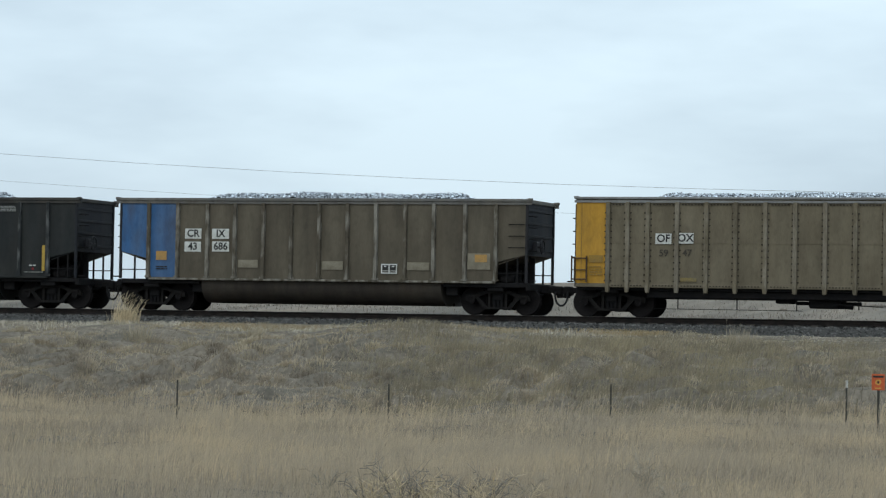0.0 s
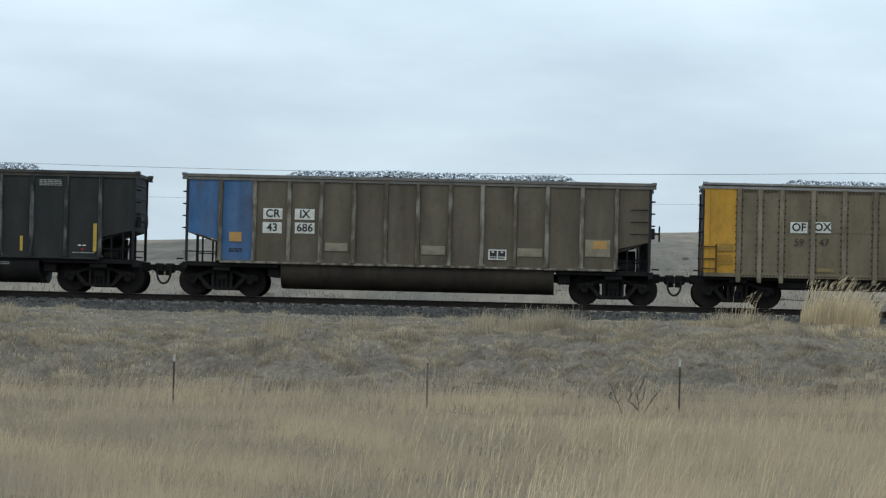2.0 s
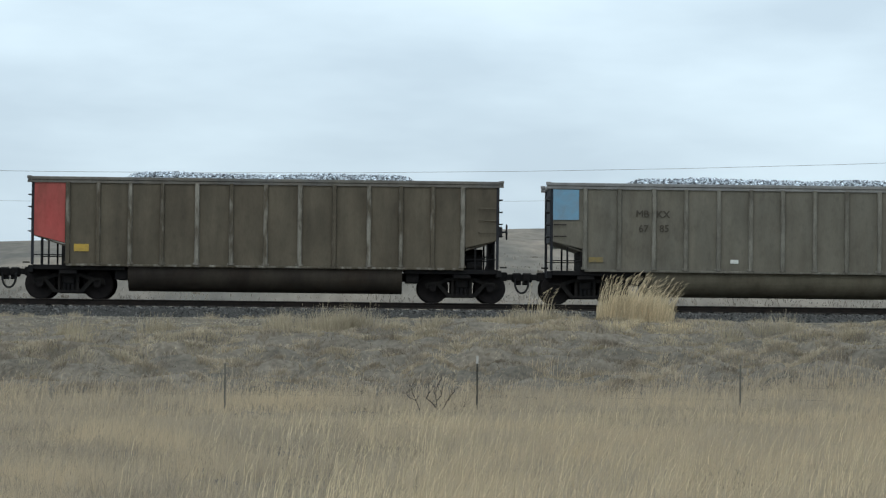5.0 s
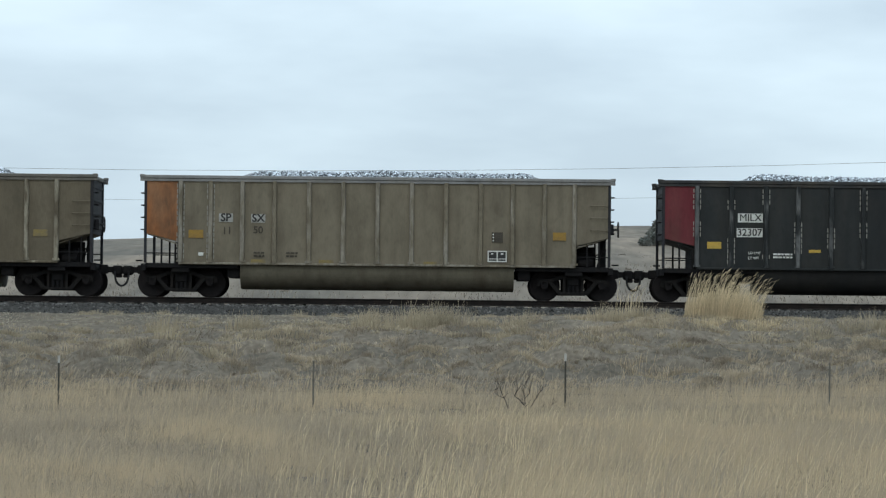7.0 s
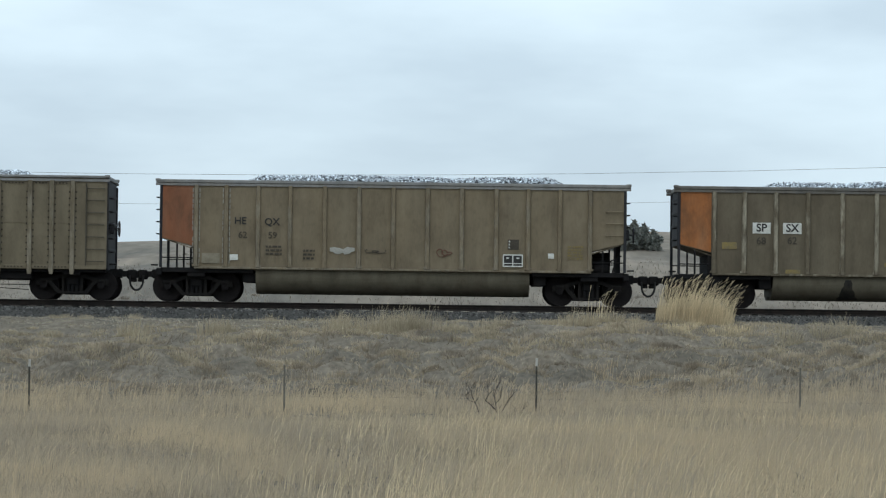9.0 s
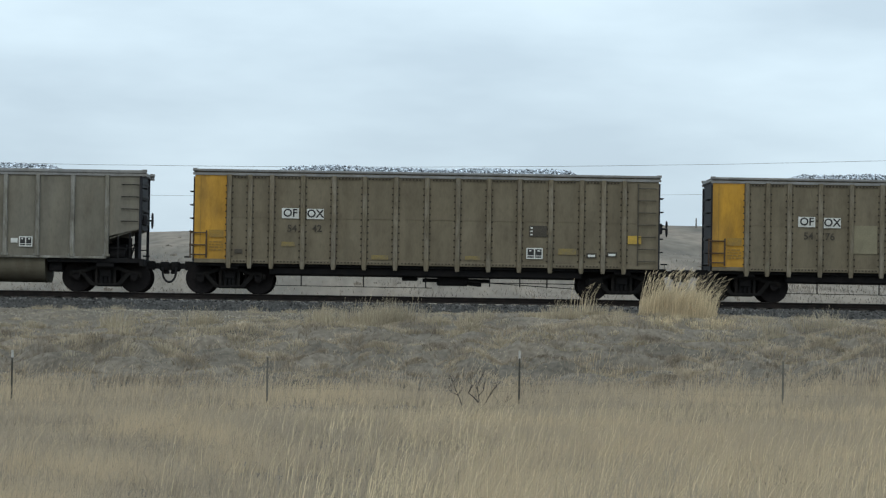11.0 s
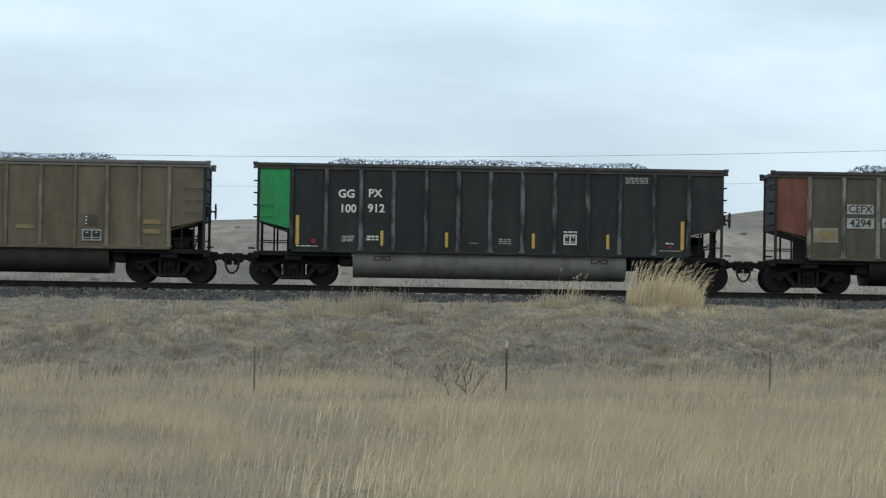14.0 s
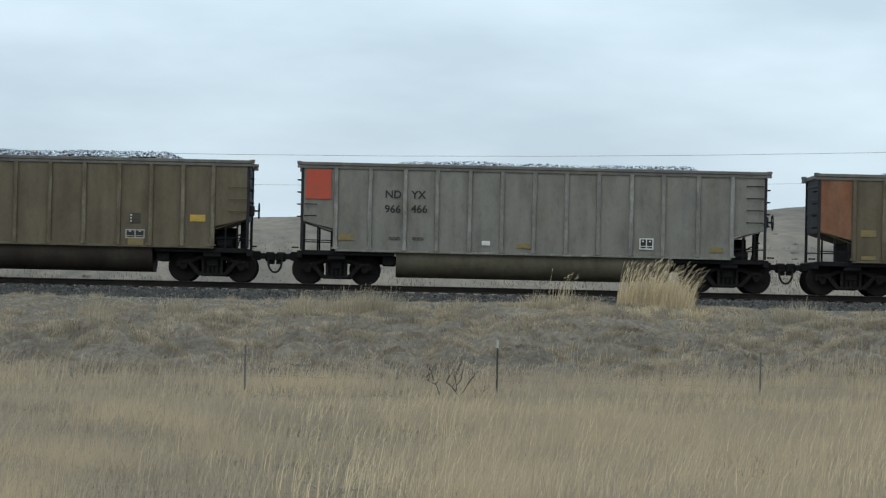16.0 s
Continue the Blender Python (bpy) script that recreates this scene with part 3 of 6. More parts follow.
    grass_patch("drift_grass", x, y, rng.uniform(0.20, 0.55, len(x)) * (1 - 0.45 * smooth(y, -11, -7)), np.full(len(x), 0.014), rng.uniform(0.05, 0.35, len(x)), DRIFT_STRAW,
                "taller tan dry grass drift on the railway bank", 0.28)
    # sparse straw tufts along the shoulder of the ballast
    cx = rng.uniform(-54, 18, 200)
    cy = rng.uniform(-5.6, -3.6, len(cx))
    keep = patchy(cx, cy * 0 + 4, 0.9) + 0.5 * patchy(cx, cy * 0 + 1, 2.3) > 0.72
    cx, cy = cx[keep], cy[keep]
    k = rng.integers(20, 80, len(cx))
    big = np.repeat(rng.uniform(0.3, 0.85, len(cx)), k)
    x = np.repeat(cx, k) + rng.normal(0, 0.22, k.sum()) * big
    y = np.repeat(cy, k) + rng.normal(0, 0.14, k.sum())
    tall = big * rng.uniform(0.14, 0.40, k.sum())
    grass_patch("bank_tufts", x, y, tall, np.full(len(x), 0.010), rng.uniform(0.15, 0.7, len(x)), BANK_STRAW,
                "straw-coloured grass tufts at the edge of the ballast", 0.12)
    # rounded bunch-grass mounds along the shoulder, and lower ones on the bank below it
    stand = ((-0.4480, -9.4, 0.50), (-0.2362, -9.6, 0.55), (-0.1788, -9.0, 0.50), (-0.1760, -7.4, 0.36), (-0.0905, -8.6, 0.50), (-0.0895, -10.2, 0.41), (-0.0665, -8.6, 0.43), (-0.0612, -8.4, 0.38), (-0.0270, -9.0, 0.43), (-0.0245, -8.2, 0.46), (-0.0235, -10.6, 0.42),
             (-0.0150, -9.2, 0.55), (-0.0105, -9.8, 0.55), (-0.0070, -8.8, 0.46), (-0.0050, -9.2, 0.58), (-0.0020, -9.4, 0.44), (0.0018, -9.4, 0.53), (0.0244, -9.0, 0.28), (0.0200, -10.4, 0.36),
             (0.0470, -9.4, 0.42), (0.0520, -9.7, 0.34), (0.0590, -9.3, 0.40), (0.0670, -9.2, 0.27), (0.1150, -10.4, 0.42), (0.1250, -9.6, 0.34), (0.1330, -9.4, 0.46))
    cx = np.concatenate([rng.uniform(-52, -14, 12), [u * (y - EYE.y) for u, y, _ in stand]])
    cy = np.concatenate([rng.uniform(-10.5, -7.0, 12), [y for _, y, _ in stand]])
    size = np.concatenate([rng.uniform(0.18, 0.34, 12), [s for _, _, s in stand]])
    tuft_mounds("bunch_grass", cx, cy, size, 360, BANK_STRAW, "rounded straw-coloured bunch grass mounds beside the ballast", 1.15, ragged=0.4)
    # loose stalks that stand out of the mounds
    x = np.repeat(cx, 18) + rng.normal(0, 0.26, 18 * len(cx)) * np.repeat(size, 18) * 2
    y = np.repeat(cy, 18) + rng.normal(0, 0.16, len(x))
    grass_patch("bunch_stalks", x, y, np.repeat(size, 18) * rng.uniform(0.9, 1.6, len(x)), np.full(len(x), 0.008), rng.uniform(0.05, 0.3, len(x)), BANK_STRAW,
                "loose pale stalks standing out of the bunch grass", 0.12, 1.5)


def tuft_mounds(name, cx, cy, size, thick, mat, label, rise, wide=0.011, ragged=0.0):
    """Rounded mounds of grass whose blades arch outwards."""
    k = (thick * size).astype(int) + 8
    turn, reach = rng.uniform(0, 6.28, k.sum()), np.sqrt(rng.uniform(0, 1, k.sum()))
    s = np.repeat(size, k)
    ox, oy = np.cos(turn) * reach, np.sin(turn) * reach
    x, y = np.repeat(cx, k) + ox * s, np.repeat(cy, k) + oy * s * 0.8
    tall = rise * s * rng.uniform(0.65 - ragged, 1.15 + 0.6 * ragged, k.sum()) * (1.05 - 0.35 * reach)
    return grass_patch(name, x, y, tall, np.full(len(x), wide), rng.uniform(0.1, 0.6, len(x)), mat, label, 0.05, out=(ox * (0.8 - ragged) + 0.06, oy * 0.8))


def clump(name, x0, x1, y0, y1, count, stalks, tall, label):
    """A stand of tall grass: a dense leafy foot and stalks with nodding heads that fan out with the wind."""
    x, y = x0 + (x1 - x0) * rng.beta(1.5, 1.8, count), rng.uniform(y0, y1, count)
    q = np.clip((x - x0) / (x1 - x0), 0, 1)
    hump = 0.66 + 0.28 * np.sin(q * 3.14) + 0.05 * np.sin(x * 6.1)
    c1, t1 = blades(x, y, height(x, y) - 0.05, rng.uniform(0.22, 0.80, count) * tall * hump, np.full(count, 0.012), rng.uniform(0.02, 0.25, count), 0.06 + 0.22 * q)
    x, y = x0 + (x1 - x0) * rng.beta(1.1, 1.25, stalks), rng.uniform(y0, y1, stalks)
    q = np.clip((x - x0) / (x1 - x0), 0, 1)
    hump = 0.90 + 0.10 * np.sin(q * 3.14) - 0.10 * q
    c2, t2 = blades(x, y, height(x, y) - 0.05, rng.uniform(0.62, 1.14, stalks) * tall * hump, np.full(stalks, 0.012), rng.uniform(0.0, 0.08, stalks),
                    0.15 + 0.19 * q + rng.uniform(-0.05, 0.08, stalks), 1.7)
    co, tris = np.concatenate([c1, c2]), np.concatenate([t1, t2 + len(c1)])
    return tagged(new(name, raw_mesh(name, co, tris, PALE_STRAW)), label, "grass", kind="stuff")


build_ground()
build_track()
build_grass()
clump("tall_grass_clump", 6.76, 9.06, -8.8, -7.8, 2100, 300, 1.48, "tall pale straw grass clump with seed heads beside the track")
foot_x = np.linspace(6.95, 9.15, 8)
tuft_mounds("clump_foot", foot_x, -9.9 + 0.5 * np.sin(foot_x * 5), 0.27 + 0.07 * np.sin(foot_x * 3.7), 420, PALE_STRAW, "low pale straw at the foot of the tall grass clump", 0.8, 0.011, 0.3)
clump("small_grass_clump", -43.75, -42.85, -5.7, -5.0, 420, 80, 1.15, "small tall straw grass clump beside the track")
clump("thin_grass_clump", 4.78, 5.50, -7.6, -6.9, 20, 16, 1.10, "thin tall straw stalks beside the track")


# ---- the train ----
PITCH = 16.18
RIM = 3.80
SILL = 1.05
WIDE = 1.50
BOGIE = 6.15
WHEEL_R = 0.47
TUB_POSTS = (-6.15, -5.21, -4.22, -3.22, -2.14, -1.07, 0.0, 1.07, 2.14, 3.22, 4.22, 5.21, 6.15)
EVEN_POSTS = (-6.20, -5.13, -4.04, -3.04, -2.01, -1.005, 0.0, 1.005, 2.01, 3.04, 4.04, 5.13, 6.20)
FLAT_POSTS = (-6.17, -5.52, -4.84, -3.87, -2.90, -1.94, -0.97, 0.0, 0.97, 1.94, 2.90, 3.87, 4.84, 5.52, 6.17)
wagons, loads, wheelsets = [], [], []


def make_wheelset(bm):
    rod(bm, (0, -0.95, 0), (0, 0.95, 0), 0.085, 10)
    for s in (-1, 1):
        rod(bm, (0, s * 0.69, 0), (0, s * 0.815, 0), WHEEL_R, 28)
        rod(bm, (0, s * 0.665, 0), (0, s * 0.695, 0), WHEEL_R + 0.026, 28)
        rod(bm, (0, s * 0.815, 0), (0, s * 0.835, 0), 0.14, 14)
        rod(bm, (0, s * 0.95, 0), (0, s * 1.13, 0), 0.115, 12)
        for k in range(3):
            a = k * 2.094
            rod(bm, (0.06 * math.cos(a), s * 1.13, 0.06 * math.sin(a)), (0.06 * math.cos(a), s * 1.155, 0.06 * math.sin(a)), 0.022, 6)
    for v in bm.verts:
        if abs(abs(v.co.y) - 0.815) < 0.001 and math.hypot(v.co.x, v.co.z) > WHEEL_R - 0.01:
            v.co.x *= 0.985
            v.co.z *= 0.985


def make_side_frame(bm):
    """A cast truss: arched top chord, two struts to a dropped bottom chord, and columns either side of the springs."""
    prism(bm, [(-1.13, 0.46), (-1.13, 0.60), (-1.02, 0.67), (-0.70, 0.68), (-0.42, 0.80), (0.42, 0.80), (0.70, 0.68), (1.02, 0.67), (1.13, 0.60), (1.13, 0.46),
               (1.03, 0.46), (1.00, 0.57), (0.80, 0.57), (0.66, 0.58), (0.38, 0.69), (-0.38, 0.69), (-0.66, 0.58), (-0.80, 0.57), (-1.00, 0.57), (-1.03, 0.46)], -0.07, 0.07)
    for s in (-1, 1):
        prism(bm, [(s * 0.80, 0.58), (s * 0.66, 0.60), (s * 0.33, 0.24), (s * 0.46, 0.19)], -0.09, 0.06)
        prism(bm, [(s * 0.33, 0.70), (s * 0.25, 0.70), (s * 0.25, 0.24), (s * 0.33, 0.24)], -0.08, 0.06)
    box(bm, -0.46, 0.46, -0.09, 0.07, 0.18, 0.265, 0.015)
    for x in (-0.9, 0.9):
        box(bm, x - 0.14, x + 0.14, -0.11, 0.10, 0.50, 0.64, 0.025)


def make_bolster(bm):
    box(bm, -0.19, 0.19, -1.10, 1.10, 0.46, 0.72, 0.04)
    rod(bm, (0, 0, 0.72), (0, 0, 0.80), 0.20, 14)
    for s in (-1, 1):
        for dx in (-0.13, 0.0, 0.13):
            rod(bm, (dx, s * 1.02, 0.27), (dx, s * 1.02, 0.47), 0.055, 8)
        box(bm, -0.25, 0.25, s * 0.90, s * 0.97, 0.25, 0.72)
    for dx in (-0.52, 0.52):
        box(bm, dx - 0.05, dx + 0.05, -0.82, 0.82, 0.36, 0.46, 0.015)


def add_bogie(wagon, x):
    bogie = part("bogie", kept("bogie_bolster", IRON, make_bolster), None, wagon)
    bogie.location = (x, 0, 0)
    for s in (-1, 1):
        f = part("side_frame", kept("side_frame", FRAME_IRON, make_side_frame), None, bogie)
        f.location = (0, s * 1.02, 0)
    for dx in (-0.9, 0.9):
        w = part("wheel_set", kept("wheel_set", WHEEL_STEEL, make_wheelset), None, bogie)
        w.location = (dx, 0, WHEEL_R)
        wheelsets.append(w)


def make_coupler(bm):
    box(bm, 7.10, 7.62, -0.17, 0.17, 0.72, 1.00, 0.03)
    box(bm, 7.60, 7.78, -0.11, 0.11, 0.76, 0.94, 0.02)
    box(bm, 7.76, 8.085, -0.15, 0.15, 0.68, 0.98, 0.05)
    box(bm, 7.88, 8.07, -0.10, 0.10, 0.60, 0.70, 0.02)


def make_hose(bm):
    path = [(8.08 + 0.21 * math.cos(a), -0.22, 0.66 + 0.32 * math.sin(a)) for a in np.linspace(math.pi, 2 * math.pi, 13)]
    path = [(7.86, -0.22, 0.80)] + path + [(8.30, -0.22, 0.80)]
    tube(bm, path, 0.034, 7)


def make_brake_wheel(bm):
    pts = [(7.56, 0.235 * math.cos(a) - 0.75, 2.25 + 0.235 * math.sin(a)) for a in np.linspace(0, 2 * math.pi, 17)]
    tube(bm, pts, 0.022, 6)
    for k in range(4):
        a = k * math.pi / 2
        rod(bm, (7.54, -0.75, 2.25), (7.56, -0.75 + 0.225 * math.cos(a), 2.25 + 0.225 * math.sin(a)), 0.014, 5)
    rod(bm, (7.22, -0.75, 2.25), (7.58, -0.75, 2.25), 0.03, 8)
    box(bm, 7.27, 7.42, -0.92, -0.58, 2.08, 2.42, 0.03)


BRAKE_PARTS = (
    ("air_reservoir", lambda b: rod(b, (5.95, -0.55, 1.30), (6.75, -0.55, 1.30), 0.22, 14)),
    ("brake_cylinder", lambda b: rod(b, (6.30, -1.15, 1.16), (6.75, -1.15, 1.16), 0.13, 12)),
    ("brake_valve", lambda b: box(b, 6.50, 6.78, -1.00, -0.74, SILL, 1.32, 0.02)),
    ("brake_lever", lambda b: rod(b, (6.2, -0.9, 1.1), (7.2, -0.5, 1.6), 0.022, 6)),
    ("brake_rod", lambda b: rod(b, (6.9, -0.75, 1.05), (7.2, -0.75, 2.1), 0.022, 6)),
    ("bulkhead_plate", lambda b: box(b, 6.22, 6.85, 0.25, 0.31, SILL, 1.72, 0.01)),
    ("bulkhead_stay", lambda b: box(b, 6.98, 7.18, -0.35, -0.28, SILL, 1.90, 0.01)),
)


def make_end_floor(bm):
    box(bm, 4.35, 7.25, -1.42, 1.42, 0.90, SILL, 0.015)
    box(bm, 7.22, 7.38, -1.46, 1.46, 0.80, 1.03, 0.02)


def make_centre_sill(bm):
    box(bm, -7.3, 7.3, -0.33, 0.33, 0.66, 0.92, 0.01)
    for s in (-1, 1):
        box(bm, s * BOGIE - 0.28, s * BOGIE + 0.28, -1.38, 1.38, 0.76, 0.92, 0.03)
        box(bm, s * 4.55 - 0.15, s * 4.55 + 0.25, -1.2, 1.2, 0.62, 0.92, 0.02)


def tub_side_outline():
    return [(-7.24, RIM), (7.24, RIM), (7.24, 1.97), (6.15, 1.70), (6.15, SILL), (-6.15, SILL), (-6.15, 1.70), (-7.24, 1.97)]


def end_wall(w, s, low):
    """The end sheet with its cross ribs."""
    wall = part("end_wall", kept("end_wall_%d_%.2f" % (s, low), DARK_END, lambda b: box(b, s * 7.20, s * 7.24, -WIDE, WIDE, low, RIM - 0.05)), None, w)
    for t in (-1, 1):
        flange = part("end_flange", kept("end_flange_%.2f" % low, DARK_END, lambda b: box(b, -0.05, 0.05, -0.03, 0.03, low, RIM - 0.16, 0.01)), None, wall)
        flange.location = (s * 7.245, t * (WIDE - 0.035), 0)
    for z in np.arange(low + 0.22, RIM - 0.2, 0.42):
        rib = part("end_rib", kept("end_rib", DARK_END, lambda b: box(b, -0.022, 0.0, -WIDE + 0.06, WIDE - 0.06, -0.05, 0.05, 0.015)), None, wall)
        rib.location = (s * 7.262 if s > 0 else -7.24, 0, z)


def grab_irons(w, name, x0, x1, y, zs, mat):
    """Rungs, each a bar bent back to the side at its two ends."""
    wide = x1 - x0
    mesh = kept("%s_%.2f_%s" % (name, wide, mat.name), mat, lambda b: tube(b, [(0, 0, 0), (0, -0.07, 0), (0.02, -0.09, 0), (wide - 0.02, -0.09, 0), (wide, -0.07, 0), (wide, 0, 0)], 0.017, 6))
    for z in zs:
        part(name, mesh, None, w).location = (x0, y, z)


def end_rungs(w, s, zs):
    mesh = kept("end_rung_%d" % s, IRON, lambda b: tube(b, [(0, -0.25, 0), (s * 0.12, -0.25, 0), (s * 0.12, 0.25, 0), (0, 0.25, 0)], 0.018, 6))
    for z in zs:
        part("end_rung", mesh, None, w).location = (s * 7.28, -1.12, z)
    step = kept("end_step_%d" % s, IRON, lambda b: tube(b, [(0, 0, 0), (s * 0.22, 0, 0)], 0.026, 6))
    part("end_step", step, None, w).location = (s * 7.33, -1.42, 1.12)


def rivets(bm, x, z0, z1, y, step=0.14):
    """Two rows of huck bolts down the flanges of a post."""
    for dx in (-0.102, 0.102):
        for z in np.arange(z0, z1, step):
            bmesh.ops.create_cone(bm, cap_ends=True, segments=6, radius1=0.030, radius2=0.018, depth=0.02,
                                  matrix=Matrix.Translation((x + dx, y, z)) @ Matrix.Rotation(math.pi / 2, 4, "X"))


def bolt_plates(bm, x, z0, z1, y, step=0.17, share=1.0, seed=5):
    """Two rows of short rubbed bolt plates down the flanges of a post; where only a share shows bare, they come in runs."""
    r = random.Random(seed)
    runs = [(r.uniform(z0, z1), r.uniform(0.10, 0.45)) for _ in range(int(5 * share + 2))]
    for dx in (-0.105, 0.105):
        for z in np.arange(z0, z1, step):
            bare_here = r.random() < share if share > 0.5 else any(abs(z - c) < h for c, h in runs)
            if bare_here:
                box(bm, x + dx - 0.014, x + dx + 0.014, y - 0.008, y + 0.008, z, z + 0.125)


def quilt(bm, x0, x1, z0, z1, y, depth, seed):
    """One bay of side sheet, pushed out by the load behind it and a little dented."""
    r = random.Random(seed)
    lean, sag, dent = r.uniform(-0.25, 0.25), r.uniform(-0.2, 0.25), r.uniform(0.7, 1.1)
    nx, nz = 6, 10
    grid = []
    for k in range(nz + 1):
        v = k / nz
        row = []
        for i in range(nx + 1):
            u = i / nx
            out = depth * dent * math.sin(math.pi * u) ** 0.8 * math.sin(math.pi * v) ** 0.8 * (1 + lean * (2 * u - 1) + sag * (1 - 2 * v))
            row.append(bm.verts.new((x0 + (x1 - x0) * u, y - out, z0 + (z1 - z0) * v)))
        grid.append(row)
    for a, b in zip(grid, grid[1:]):
        for i in range(nx):
            bm.faces.new((a[i], a[i + 1], b[i + 1], b[i])).smooth = True


def common_parts(w, chord, half=7.42, lift=0.0):
    """Running gear, couplers, rim and brake gear that every coal wagon has."""
    for x in (-BOGIE, BOGIE):
        add_bogie(w, x)
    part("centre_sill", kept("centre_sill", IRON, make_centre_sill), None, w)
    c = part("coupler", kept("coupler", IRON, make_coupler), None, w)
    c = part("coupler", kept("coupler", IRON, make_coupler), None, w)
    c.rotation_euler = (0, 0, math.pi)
    part("air_hose", kept("air_hose", RUBBER, make_hose), None, w)
    part("brake_wheel", kept("brake_wheel", BRAKE_RED, make_brake_wheel), None, w)

    def rim(bm):
        box(bm, -half, half, -0.065, 0.065, RIM - (0.08 if lift else 0.105), RIM, 0.018)
        box(bm, -half, half, -0.035, 0.035, RIM - 0.19, RIM - 0.11)
        for s in (-1, 1):
            box(bm, s * (half - 0.14), s * (half + 0.01), -0.08, 0.08, RIM - 0.06, RIM + 0.02, 0.01)

    def end_rim(bm):
        box(bm, -0.07, 0.07, -WIDE + 0.03, WIDE - 0.03, RIM - 0.14, RIM - 0.01, 0.02)

    for s in (-1, 1):
        r = part("top_chord", kept("top_chord_%s_%.2f" % (chord.name, half), chord, rim), None, w)
        r.location = (0, s * (WIDE + 0.03), lift)
        r = part("end_chord", kept("end_chord_" + chord.name, chord, end_rim), None, w)
        r.location = (s * 7.22, 0, lift)


def coal_load(x0, x1, tall, seed):
    """A heap of frosted coal: a humped bed with loose lumps on it."""
    r = np.random.default_rng(seed)
    xs, ys = np.arange(-7.15, 7.16, 0.11), np.linspace(-1.42, 1.42, 23)
    gx, gy = np.meshgrid(xs, ys)

    def top(x, y):
        hump = smooth(x, x0 - 1.3, x0 + 0.4) * (1 - smooth(x, x1 - 0.4, x1 + 1.0))
        edge = 1 - 0.75 * np.clip(np.abs(y) / 1.45, 0, 1) ** 2
        swell = 0.025 * np.sin(x * 1.1 + seed) + 0.015 * np.sin(x * 2.7 + 2 * seed)
        return RIM - 0.42 + (0.45 + tall + swell) * hump * (0.55 + 0.45 * edge)

    gz = top(gx, gy) + r.normal(0, 0.018, gx.shape)
    n, k = len(xs), len(ys)
    co = np.stack([gx, gy, gz], -1).reshape(-1, 3)
    a = (np.arange(k - 1)[:, None] * n + np.arange(n - 1)).ravel()
    tris = np.concatenate([np.stack([a, a + 1, a + n + 1], 1), np.stack([a, a + n + 1, a + n], 1)])
    x, y = r.uniform(x0 - 0.9, x1 + 0.7, 2600), r.uniform(-1.38, 0.35, 2600)
    c2, t2 = stones(x, y, top(x, y) + 0.005, 0.028, 0.075)
    mesh = raw_mesh("coal_load", np.concatenate([co, c2]), np.concatenate([tris, t2 + len(co)]), COAL)
    ob = tagged(new("coal_load", mesh), "heap of frost-speckled black coal in a wagon", "coal", "coal loads", kind="stuff")
    loads.append(ob)
    return ob


def start_wagon(label):
    w = tagged(new("coal_wagon"), label, "coal wagon", "wagons of the coal train")
    w.empty_display_size = 0.5
    wagons.append(w)
    return w


